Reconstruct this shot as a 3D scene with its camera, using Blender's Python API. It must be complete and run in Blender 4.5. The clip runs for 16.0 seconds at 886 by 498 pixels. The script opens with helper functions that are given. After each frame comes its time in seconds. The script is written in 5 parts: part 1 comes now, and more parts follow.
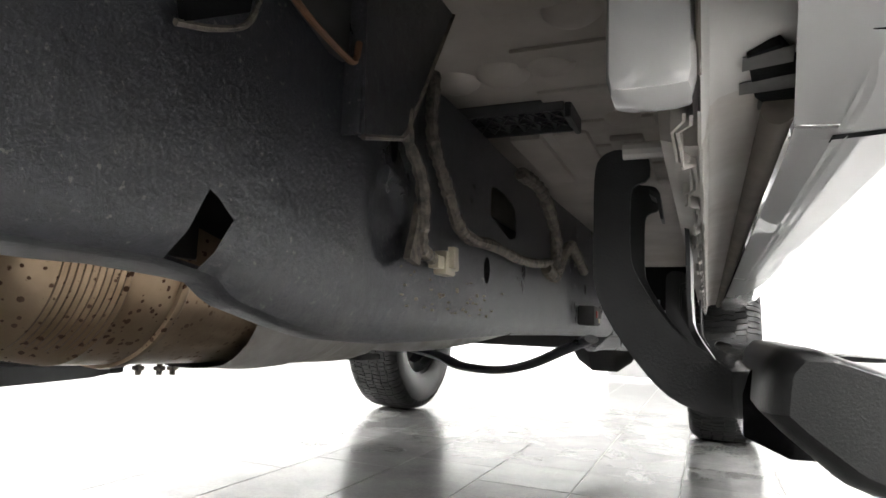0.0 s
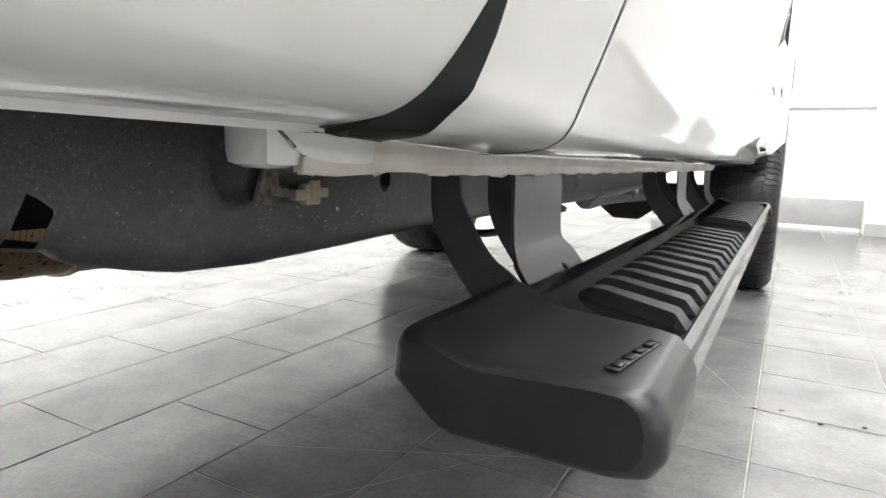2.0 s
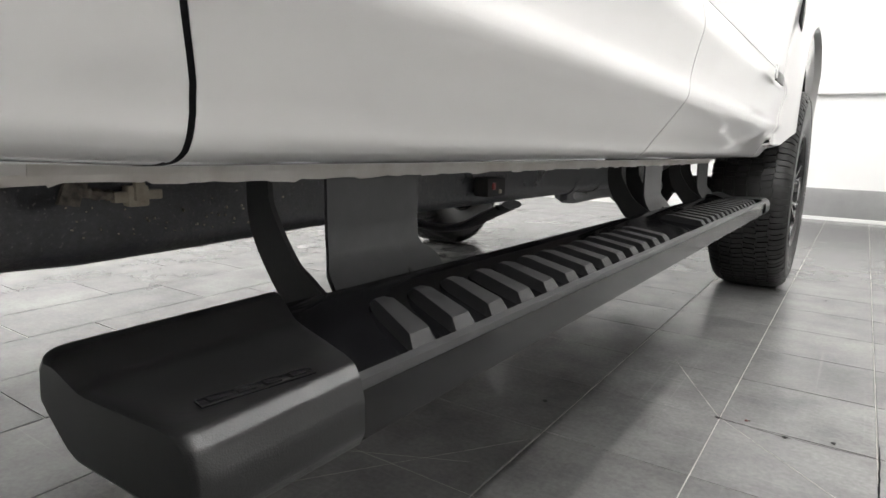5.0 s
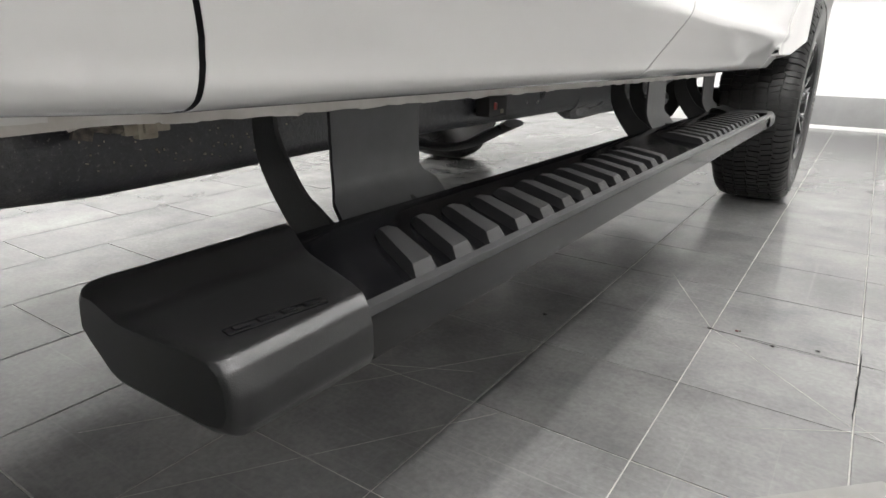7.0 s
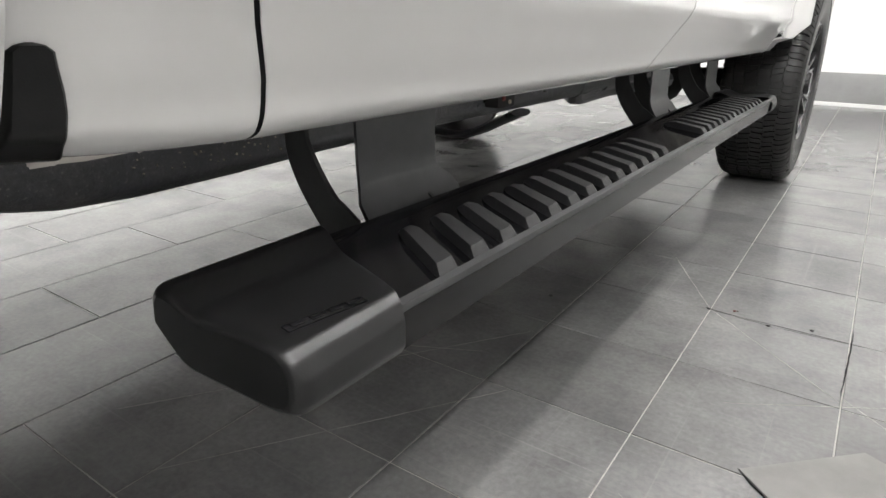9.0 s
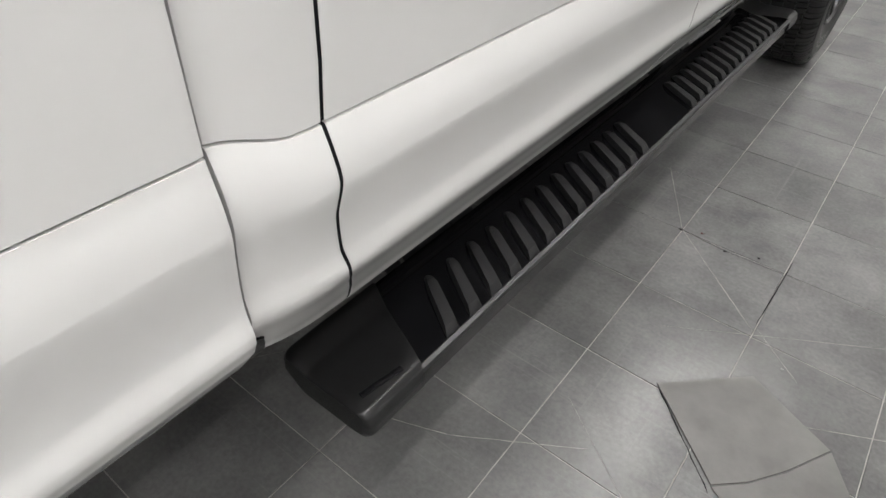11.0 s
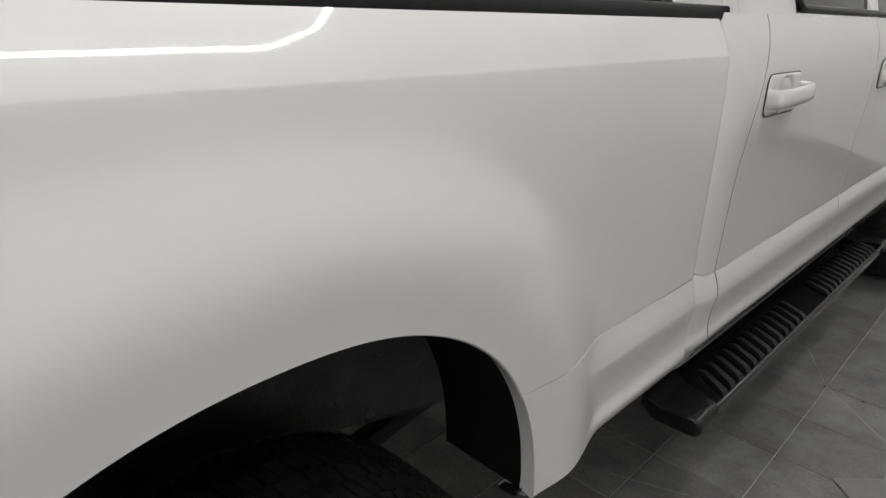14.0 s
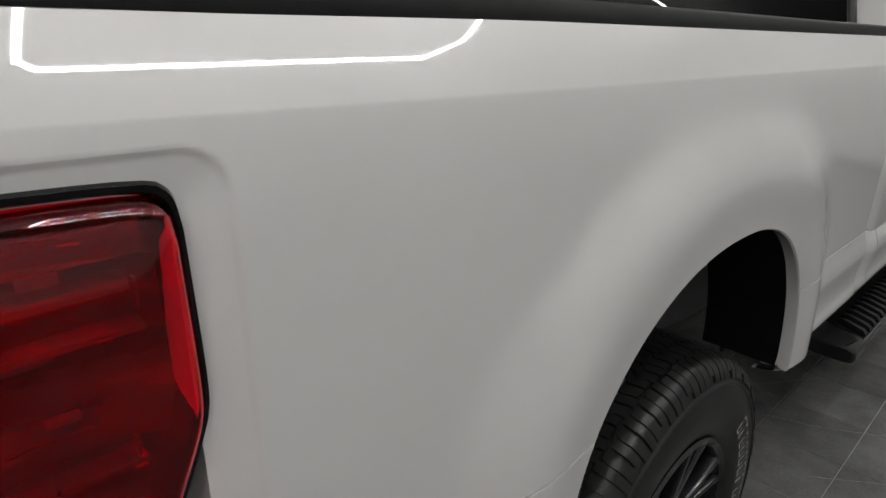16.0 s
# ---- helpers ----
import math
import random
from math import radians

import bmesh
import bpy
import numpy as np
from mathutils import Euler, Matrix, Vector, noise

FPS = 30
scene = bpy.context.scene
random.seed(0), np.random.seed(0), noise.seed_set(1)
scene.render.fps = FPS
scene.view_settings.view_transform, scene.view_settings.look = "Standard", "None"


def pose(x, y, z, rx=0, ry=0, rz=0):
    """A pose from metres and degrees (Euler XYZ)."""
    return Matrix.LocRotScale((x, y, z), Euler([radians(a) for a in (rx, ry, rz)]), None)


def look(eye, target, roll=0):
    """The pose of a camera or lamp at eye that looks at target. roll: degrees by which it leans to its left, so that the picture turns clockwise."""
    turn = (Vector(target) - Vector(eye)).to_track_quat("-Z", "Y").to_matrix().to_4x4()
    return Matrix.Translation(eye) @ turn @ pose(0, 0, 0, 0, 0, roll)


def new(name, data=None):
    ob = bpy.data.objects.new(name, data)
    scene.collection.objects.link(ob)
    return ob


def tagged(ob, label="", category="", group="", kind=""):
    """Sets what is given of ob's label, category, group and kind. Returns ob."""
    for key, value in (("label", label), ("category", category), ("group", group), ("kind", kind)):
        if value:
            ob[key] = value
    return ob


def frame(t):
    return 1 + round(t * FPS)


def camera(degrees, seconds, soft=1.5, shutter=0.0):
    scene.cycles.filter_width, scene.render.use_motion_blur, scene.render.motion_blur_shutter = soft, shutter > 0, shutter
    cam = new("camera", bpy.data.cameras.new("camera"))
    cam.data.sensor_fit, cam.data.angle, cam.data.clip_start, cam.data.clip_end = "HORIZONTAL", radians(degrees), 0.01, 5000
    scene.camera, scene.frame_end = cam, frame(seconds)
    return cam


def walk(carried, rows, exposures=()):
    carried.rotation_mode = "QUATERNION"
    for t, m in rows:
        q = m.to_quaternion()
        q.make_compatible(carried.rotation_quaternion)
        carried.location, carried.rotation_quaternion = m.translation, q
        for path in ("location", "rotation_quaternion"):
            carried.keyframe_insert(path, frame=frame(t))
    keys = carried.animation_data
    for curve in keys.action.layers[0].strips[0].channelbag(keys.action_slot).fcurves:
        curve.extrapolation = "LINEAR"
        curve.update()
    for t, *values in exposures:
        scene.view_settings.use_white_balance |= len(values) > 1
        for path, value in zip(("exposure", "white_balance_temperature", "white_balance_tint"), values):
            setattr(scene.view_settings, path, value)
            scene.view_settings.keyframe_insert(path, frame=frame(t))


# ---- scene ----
cam = camera(71.5, 16.0)
PATH = [
    (0, (0.044, 0.074, 0.506), (-0.743, 1.899, 0.736), 2.2),
    (0.5, (0.101, 0.057, 0.524), (-0.735, 1.871, 0.637), 1.5),
    (1, (0.157, 0.05, 0.538), (-0.73, 1.842, 0.488), 1.5),
    (1.5, (0.215, 0.061, 0.56), (-0.703, 1.817, 0.291), 1.4),
    (2, (0.278, 0.082, 0.612), (-0.678, 1.809, 0.291), 1.5),
    (2.5, (0.292, 0.124, 0.633), (-0.721, 1.817, 0.303), 1.5),
    (3, (0.316, 0.162, 0.656), (-0.744, 1.825, 0.323), 1.5),
    (3.5, (0.362, 0.193, 0.657), (-0.724, 1.838, 0.32), 1.3),
    (4, (0.423, 0.211, 0.655), (-0.673, 1.85, 0.319), 1.4),
    (4.5, (0.459, 0.24, 0.632), (-0.64, 1.878, 0.3), 1.5),
    (7, (0.487, 0.218, 0.654), (-0.578, 1.788, 0.018), 0.7),
    (7.5, (0.53, 0.239, 0.687), (-0.538, 1.805, 0.05), 0.8),
    (8, (0.538, 0.231, 0.685), (-0.533, 1.796, 0.048), 0.6),
    (8.5, (0.502, 0.192, 0.661), (-0.572, 1.756, 0.026), 0.3),
    (11, (0.569, 0.09, 1.164), (-0.338, 1.303, -0.143), 2.3),
    (11.5, (0.615, -0.026, 1.27), (-0.363, 1.147, -0.02), 1.5),
    (12, (0.694, -0.241, 1.359), (-0.429, 0.968, 0.228), 1.0),
    (12.5, (0.7, -0.413, 1.366), (-0.52, 0.864, 0.429), -0.1),
    (13, (0.668, -0.568, 1.381), (-0.601, 0.729, 0.538), -0.1),
    (13.5, (0.662, -0.76, 1.423), (-0.639, 0.55, 0.656), 0.1),
    (14, (0.698, -0.987, 1.462), (-0.628, 0.327, 0.746), 0.2),
    (14.5, (0.672, -1.203, 1.464), (-0.664, 0.113, 0.769), 0.2),
    (15, (0.612, -1.4, 1.448), (-0.744, -0.101, 0.761), 0.2),
    (15.5, (0.598, -1.576, 1.471), (-0.765, -0.287, 0.78), 0.2),
    (16, (0.591, -1.789, 1.469), (-0.773, -0.492, 0.793), 0.3),
]
EXPOSURES = [(0.0, 2.5), (1.0, 2.3), (1.5, 2.1), (2.5, 1.6), (3.5, 1.26), (4.5, 1.0), (8.0, 1.3), (11.0, 0.40), (12.0, 0.16), (13.0, -0.08), (14.0, -0.50), (16.0, -0.80)]
walk(cam, [(t, look(eye, target, roll)) for t, eye, target, roll in PATH], EXPOSURES)

# ---------- world, lights ----------
world = bpy.data.worlds.new("showroom_world")
scene.world = world
world.use_nodes = True
world.node_tree.nodes["Background"].inputs[0].default_value = (0.75, 0.76, 0.78, 1)
world.node_tree.nodes["Background"].inputs[1].default_value = 0.3

# ---------- small node toolkit ----------
def material(name, base, rough=0.5, metal=0.0, coat=0.0, coat_rough=0.03, spec=0.5):
    m = bpy.data.materials.new(name)
    m.use_nodes = True
    b = m.node_tree.nodes["Principled BSDF"]
    b.inputs["Base Color"].default_value = (*base, 1)
    b.inputs["Roughness"].default_value = rough
    b.inputs["Metallic"].default_value = metal
    b.inputs["Coat Weight"].default_value = coat
    b.inputs["Coat Roughness"].default_value = coat_rough
    b.inputs["Specular IOR Level"].default_value = spec
    return m


def node(m, kind, **values):
    n = m.node_tree.nodes.new(kind)
    for key, value in values.items():
        if key in n.inputs:
            n.inputs[key].default_value = value
    return n


def join(m, a, out, b, inp):
    m.node_tree.links.new(a.outputs[out], b.inputs[inp])


def bsdf(m):
    return m.node_tree.nodes["Principled BSDF"]


def coords(m, kind="Object", scale=(1, 1, 1)):
    t = node(m, "ShaderNodeTexCoord")
    mp = node(m, "ShaderNodeMapping")
    mp.inputs["Scale"].default_value = scale
    join(m, t, kind, mp, "Vector")
    return mp


def noisy(m, vec, scale, detail=4.0, rough=0.6):
    n = node(m, "ShaderNodeTexNoise", Scale=scale, Detail=detail, Roughness=rough)
    join(m, vec, "Vector", n, "Vector")
    return n


def ramp(m, src, out, stops):
    r = m.node_tree.nodes.new("ShaderNodeValToRGB")
    e = r.color_ramp.elements
    while len(e) < len(stops):
        e.new(0.5)
    for el, (p, c) in zip(e, stops):
        el.position, el.color = p, (*c, 1)
    join(m, src, out, r, "Fac")
    return r


def mixed(m, fac, fo, a, ao, b, bo, mode="MIX"):
    n = m.node_tree.nodes.new("ShaderNodeMix")
    n.data_type, n.blend_type = "RGBA", mode
    if fac is None:
        n.inputs[0].default_value = fo
    else:
        join(m, fac, fo, n, 0)
    join(m, a, ao, n, 6)
    join(m, b, bo, n, 7)
    return n


def bump(m, src, out, strength, distance):
    n = node(m, "ShaderNodeBump", Strength=strength, Distance=distance)
    join(m, src, out, n, "Height")
    join(m, n, "Normal", bsdf(m), "Normal")
    return n


def grained(name, c1, c2, rough, scale, metal=0.0, bump_amount=0.2, bump_dist=0.001, bump_scale=None, rough2=None, coat=0.0, spec=0.5):
    m = material(name, c1, rough, metal, coat, spec=spec)
    v = coords(m)
    n1 = noisy(m, v, scale, 6)
    r = ramp(m, n1, "Fac", ((0.35, c1), (0.68, c2)))
    join(m, r, "Color", bsdf(m), "Base Color")
    if rough2 is not None:
        rr = ramp(m, n1, "Fac", ((0.3, (rough,) * 3), (0.7, (rough2,) * 3)))
        join(m, rr, "Color", bsdf(m), "Roughness")
    if bump_amount:
        n2 = noisy(m, v, bump_scale or scale * 12, 3)
        bump(m, n2, "Fac", bump_amount, bump_dist)
    return m


# ---------- materials ----------
M_paint = grained("white_car_paint", (0.655, 0.648, 0.64), (0.63, 0.624, 0.616), 0.34, 2.0, coat=1.0, bump_amount=0.03, bump_dist=0.0004, bump_scale=260)
M_primer = grained("dusty_white_underside_paint", (0.66, 0.635, 0.605), (0.47, 0.43, 0.39), 0.5, 9.0, bump_amount=0.3, bump_scale=90)
M_corner = grained("dusty_white_corner_paint", (0.68, 0.665, 0.645), (0.56, 0.535, 0.505), 0.45, 7.0, bump_amount=0.2, bump_scale=90)
M_pan = grained("beige_floor_pan_paint", (0.46, 0.42, 0.38), (0.33, 0.29, 0.255), 0.5, 6.0, bump_amount=0.3, bump_scale=60)
M_plastic = grained("textured_black_plastic", (0.004, 0.004, 0.0043), (0.008, 0.008, 0.0085), 0.37, 30.0, bump_amount=0.4, bump_dist=0.0005, bump_scale=900, spec=0.36)
M_step_cap = grained("satin_step_cap", (0.0045, 0.0045, 0.0047), (0.0085, 0.0085, 0.009), 0.33, 30.0, bump_amount=0.4, bump_dist=0.0005, bump_scale=900, spec=0.48)
M_rib = grained("grainy_step_pad", (0.009, 0.009, 0.0095), (0.016, 0.016, 0.0168), 0.5, 30.0, bump_amount=0.6, bump_dist=0.0008, bump_scale=800, spec=0.4)
M_gloss = grained("gloss_black_plastic", (0.003, 0.003, 0.0035), (0.007, 0.007, 0.008), 0.07, 12.0, bump_amount=0.04, bump_scale=300, rough2=0.16, spec=0.3)
M_alu_black = grained("satin_black_aluminium", (0.075, 0.075, 0.078), (0.10, 0.10, 0.104), 0.3, 14.0, metal=0.6, bump_amount=0.08, bump_scale=500)
M_strip = grained("dark_satin_aluminium", (0.03, 0.03, 0.031), (0.045, 0.045, 0.047), 0.34, 14.0, metal=0.5, bump_amount=0.08, bump_scale=500)
M_bracket = grained("black_powder_coat", (0.026, 0.027, 0.029), (0.04, 0.04, 0.043), 0.36, 25.0, bump_amount=0.35, bump_dist=0.0006, bump_scale=420)
M_arm = grained("wrinkled_black_coat", (0.010, 0.010, 0.011), (0.018, 0.018, 0.019), 0.5, 25.0, bump_amount=0.6, bump_dist=0.001, bump_scale=380)
M_rubber = grained("tyre_rubber", (0.007, 0.007, 0.007), (0.014, 0.0138, 0.0135), 0.38, 16.0, bump_amount=0.3, bump_dist=0.0006, bump_scale=240, spec=0.4)
M_cap = grained("matte_black_cap", (0.005, 0.005, 0.0052), (0.009, 0.009, 0.0095), 0.6, 30.0, bump_amount=0.5, bump_dist=0.0006, bump_scale=700, spec=0.22)
M_rim = grained("gloss_black_wheel", (0.007, 0.007, 0.0075), (0.012, 0.012, 0.0125), 0.26, 10.0, coat=0.15, bump_amount=0.0)
M_letter = material("white_rubber_outline", (0.42, 0.42, 0.4), 0.6)
M_chrome = material("bright_metal", (0.6, 0.6, 0.61), 0.18, 1.0)
# the next two also colour sheets that stand in for shade in recesses
M_dark = grained("dark_underbody_and_shade", (0.008, 0.008, 0.009), (0.02, 0.019, 0.018), 0.7, 8.0, bump_amount=0.3)
M_liner = grained("black_felt_and_shade", (0.003, 0.003, 0.0036), (0.006, 0.006, 0.007), 0.9, 40.0, bump_amount=0.5, spec=0.15)
M_glass = material("tinted_glass", (0.004, 0.0045, 0.0045), 0.02, 0.0, 0.0, spec=0.4)
M_alu = grained("heat_shield_aluminium", (0.45, 0.44, 0.43), (0.3, 0.27, 0.24), 0.42, 20.0, metal=0.9, bump_amount=0.25, bump_scale=200)
M_shield = grained("dull_aluminium_foil", (0.42, 0.405, 0.385), (0.30, 0.28, 0.255), 0.5, 16.0, metal=0.55, bump_amount=0.35, bump_scale=70, bump_dist=0.002)
M_tape = grained("dusty_wire_loom", (0.17, 0.145, 0.115), (0.03, 0.028, 0.027), 0.75, 95.0, bump_amount=0.8, bump_dist=0.002, bump_scale=320)
M_cream = grained("cream_connector_plastic", (0.40, 0.36, 0.28), (0.24, 0.205, 0.16), 0.5, 40.0, bump_amount=0.2)
M_rust = grained("rusty_bracket_steel", (0.16, 0.075, 0.035), (0.06, 0.035, 0.025), 0.8, 30.0, bump_amount=0.5)
M_seal = grained("dusty_brown_rubber", (0.105, 0.09, 0.075), (0.17, 0.148, 0.125), 0.7, 14.0, bump_amount=0.3)
M_fin = grained("grey_fin_plastic", (0.085, 0.083, 0.08), (0.14, 0.136, 0.13), 0.45, 40.0, bump_amount=0.2)
M_redtag = material("red_plastic", (0.2, 0.016, 0.013), 0.4)
M_crumb = material("dark_red_crumb", (0.075, 0.02, 0.016), 0.6)

bsdf(M_paint).inputs["Coat IOR"].default_value = 1.65

# frame: black wax with dust and fine spots
M_frame = material("waxed_black_frame", (0.02, 0.02, 0.022), 0.42)
_v = coords(M_frame)
_n = noisy(M_frame, _v, 5.0, 8, 0.7)
_f = noisy(M_frame, _v, 240.0, 3, 0.6)
_base = ramp(M_frame, _n, "Fac", ((0.3, (0.009, 0.010, 0.0135)), (0.52, (0.020, 0.021, 0.026)), (0.72, (0.075, 0.072, 0.068))))
_gr = ramp(M_frame, noisy(M_frame, _v, 120.0, 9, 0.8), "Fac", ((0.4, (0.6,) * 3), (0.62, (1.5,) * 3)))
_base = mixed(M_frame, None, 1.0, _base, "Color", _gr, "Color", "MULTIPLY")
_spot = ramp(M_frame, _f, "Fac", ((0.63, (0, 0, 0)), (0.72, (0.8, 0.8, 0.8))))
_dust = M_frame.node_tree.nodes.new("ShaderNodeRGB")
_dust.outputs[0].default_value = (0.17, 0.16, 0.145, 1)
_mx = mixed(M_frame, _spot, "Color", _base, 2, _dust, "Color")
join(M_frame, _mx, 2, bsdf(M_frame), "Base Color")
bsdf(M_frame).inputs["Specular IOR Level"].default_value = 0.7
_rr = ramp(M_frame, _n, "Fac", ((0.3, (0.24,) * 3), (0.7, (0.42,) * 3)))
join(M_frame, _rr, "Color", bsdf(M_frame), "Roughness")
bump(M_frame, noisy(M_frame, _v, 95.0, 8, 0.74), "Fac", 0.6, 0.003)

# muffler: tan heat-tinted steel with rust blots
M_steel = material("heat_tinted_steel", (0.33, 0.26, 0.19), 0.42, 0.85)
_v = coords(M_steel)
_n = noisy(M_steel, _v, 7.0, 6, 0.6)
_base = ramp(M_steel, _n, "Fac", ((0.3, (0.2, 0.135, 0.082)), (0.52, (0.3, 0.225, 0.155)), (0.72, (0.14, 0.088, 0.05))))
def blots(scale, size):
    """Round blots of uneven size, one to a cell."""
    cell = node(M_steel, "ShaderNodeTexVoronoi")
    cell.inputs["Scale"].default_value = scale
    wob = noisy(M_steel, _v, scale * 2.2, 3, 0.6)
    dist = mixed(M_steel, None, 0.22, cell, "Distance", wob, "Fac")
    join(M_steel, _v, 0, cell, "Vector")
    own = ramp(M_steel, cell, "Color", ((0.08, (0, 0, 0)), (0.95, (size,) * 3)))
    less = M_steel.node_tree.nodes.new("ShaderNodeMath")
    less.operation = "SUBTRACT"
    join(M_steel, own, "Color", less, 0)
    join(M_steel, dist, 2, less, 1)
    return ramp(M_steel, less, 0, ((0.0, (0, 0, 0)), (0.06, (1, 1, 1))))


_big, _small = blots(96.0, 0.40), blots(150.0, 0.52)
_spm = mixed(M_steel, None, 1.0, _big, "Color", _small, "Color", "LIGHTEN")
_area = ramp(M_steel, noisy(M_steel, _v, 8.0, 2), "Fac", ((0.36, (0.15,) * 3), (0.5, (1, 1, 1))))
_mul = mixed(M_steel, None, 1.0, _spm, 2, _area, "Color", "MULTIPLY")
_rst = M_steel.node_tree.nodes.new("ShaderNodeRGB")
_rst.outputs[0].default_value = (0.095, 0.047, 0.026, 1)
_mx = mixed(M_steel, _mul, 2, _base, "Color", _rst, "Color")
join(M_steel, _mx, 2, bsdf(M_steel), "Base Color")
_rm = ramp(M_steel, _mul, 2, ((0.0, (0.3,) * 3), (1.0, (0.85,) * 3)))
join(M_steel, _rm, "Color", bsdf(M_steel), "Roughness")
bump(M_steel, noisy(M_steel, _v, 120.0, 4), "Fac", 0.2, 0.001)

# floor tile: slate porcelain, worn and dusty, varied tile by tile
M_tile = material("grey_slate_porcelain", (0.1, 0.1, 0.1), 0.3, spec=0.27)
_v = coords(M_tile, "Object")
_g = node(M_tile, "ShaderNodeNewGeometry")
_oi = node(M_tile, "ShaderNodeObjectInfo")
_pos = M_tile.node_tree.nodes.new("ShaderNodeVectorMath")
_pos.operation = "ADD"
join(M_tile, _g, "Position", _pos, 0)
_n = node(M_tile, "ShaderNodeTexNoise", Scale=3.4, Detail=7.0, Roughness=0.62)
join(M_tile, _pos, 0, _n, "Vector")
_n2 = node(M_tile, "ShaderNodeTexNoise", Scale=90.0, Detail=3.0, Roughness=0.6)
join(M_tile, _pos, 0, _n2, "Vector")
_base = ramp(M_tile, _n, "Fac", ((0.32, (0.135, 0.135, 0.136)), (0.7, (0.265, 0.262, 0.257))))
_fine = ramp(M_tile, _n2, "Fac", ((0.3, (0.78,) * 3), (0.72, (1.0,) * 3)))
_mx = mixed(M_tile, None, 1.0, _base, "Color", _fine, "Color", "MULTIPLY")
# dust specks and fine drag marks in two directions
_mk = None
for _sc, _lo, _hi, _turn in (((170, 170, 170), 0.70, 0.8, 0.22), ((0.9, 130, 1), 0.62, 0.76, 0.22), ((105, 0.7, 1), 0.64, 0.8, 0.22), ((2.2, 190, 1), 0.66, 0.76, 1.05), ((1.6, 230, 1), 0.67, 0.77, -0.62)):
    _mp = node(M_tile, "ShaderNodeMapping", Scale=_sc, Rotation=(0, 0, _turn))
    join(M_tile, _pos, 0, _mp, "Vector")
    _sn = node(M_tile, "ShaderNodeTexNoise", Scale=1.0, Detail=3.0, Roughness=0.55)
    join(M_tile, _mp, "Vector", _sn, "Vector")
    _sr = ramp(M_tile, _sn, "Fac", ((_lo, (0, 0, 0)), (_hi, (0.34,) * 3)))
    _mk = _sr if _mk is None else mixed(M_tile, None, 1.0, _mk, 2 if _mk.type == "MIX" else "Color", _sr, "Color", "LIGHTEN")
_pale = M_tile.node_tree.nodes.new("ShaderNodeRGB")
_pale.outputs[0].default_value = (0.3, 0.295, 0.285, 1)
_mx = mixed(M_tile, _mk, 2, _mx, 2, _pale, "Color")
_var = ramp(M_tile, _oi, "Random", ((0.0, (0.8,) * 3), (1.0, (1.0,) * 3)))
_mx2 = mixed(M_tile, None, 1.0, _mx, 2, _var, "Color", "MULTIPLY")
join(M_tile, _mx2, 2, bsdf(M_tile), "Base Color")
_rr = ramp(M_tile, _n, "Fac", ((0.3, (0.15,) * 3), (0.7, (0.25,) * 3)))
join(M_tile, _rr, "Color", bsdf(M_tile), "Roughness")
bump(M_tile, node(M_tile, "ShaderNodeTexNoise", Scale=120.0, Detail=3.0), "Fac", 0.03, 0.001)
M_grout = grained("pale_grout", (0.40, 0.385, 0.36), (0.26, 0.25, 0.235), 0.8, 14.0, bump_amount=0.4, bump_scale=200)
M_tile_pale = grained("bare_grey_tile", (0.165, 0.16, 0.152), (0.125, 0.121, 0.115), 0.42, 9.0, bump_amount=0.15, bump_scale=160, rough2=0.62)
M_wall = grained("white_wall_paint", (0.80, 0.80, 0.79), (0.77, 0.77, 0.76), 0.6, 3.0, bump_amount=0.12, bump_scale=120)
M_base = grained("grey_skirting", (0.3, 0.3, 0.3), (0.25, 0.25, 0.25), 0.35, 5.0, bump_amount=0.1)
M_ceiling = grained("ceiling_paint", (0.19, 0.19, 0.19), (0.16, 0.16, 0.16), 0.7, 3.0, bump_amount=0.05)
M_led = bpy.data.materials.new("led_tube")
M_led.use_nodes = True
_b = bsdf(M_led)
_b.inputs["Base Color"].default_value = (0.9, 0.9, 0.9, 1)
_b.inputs["Emission Color"].default_value = (1.0, 0.985, 0.965, 1)
_b.inputs["Emission Strength"].default_value = 118.0
M_lens = material("red_lens", (0.97, 0.006, 0.03), 0.015)
bsdf(M_lens).inputs["Transmission Weight"].default_value = 1.0
bsdf(M_lens).inputs["IOR"].default_value = 1.45
M_reflector = material("red_reflector", (0.4, 0.01, 0.014), 0.16, 0.7)
_v = coords(M_reflector, "Object", (1, 4, 22))
_n = noisy(M_reflector, _v, 1.0, 4, 0.6)
join(M_reflector, ramp(M_reflector, _n, "Fac", ((0.34, (0.13, 0.001, 0.014)), (0.54, (0.30, 0.002, 0.024)), (0.75, (0.72, 0.008, 0.045)))), "Color", bsdf(M_reflector), "Base Color")
bump(M_reflector, _n, "Fac", 0.3, 0.002)

# ---------- mesh toolkit ----------
RAKE = 0.015


def raked(co):
    return (co[0], co[1], co[2] - RAKE * (co[1] - 0.5))


def mesh_object(name, verts, faces, mat, parent=None, label="", smooth=True, rake=False, angle=35):
    me = bpy.data.meshes.new(name)
    me.from_pydata([raked(v) if rake else tuple(v) for v in verts], [], faces)
    me.validate()
    me.materials.append(mat)
    if smooth:
        me.polygons.foreach_set("use_smooth", [True] * len(me.polygons))
        me.set_sharp_from_angle(angle=radians(angle))
    me.update()
    ob = new(name, me)
    if parent:
        ob.parent = parent
    if label:
        tagged(ob, label=label)
    return ob


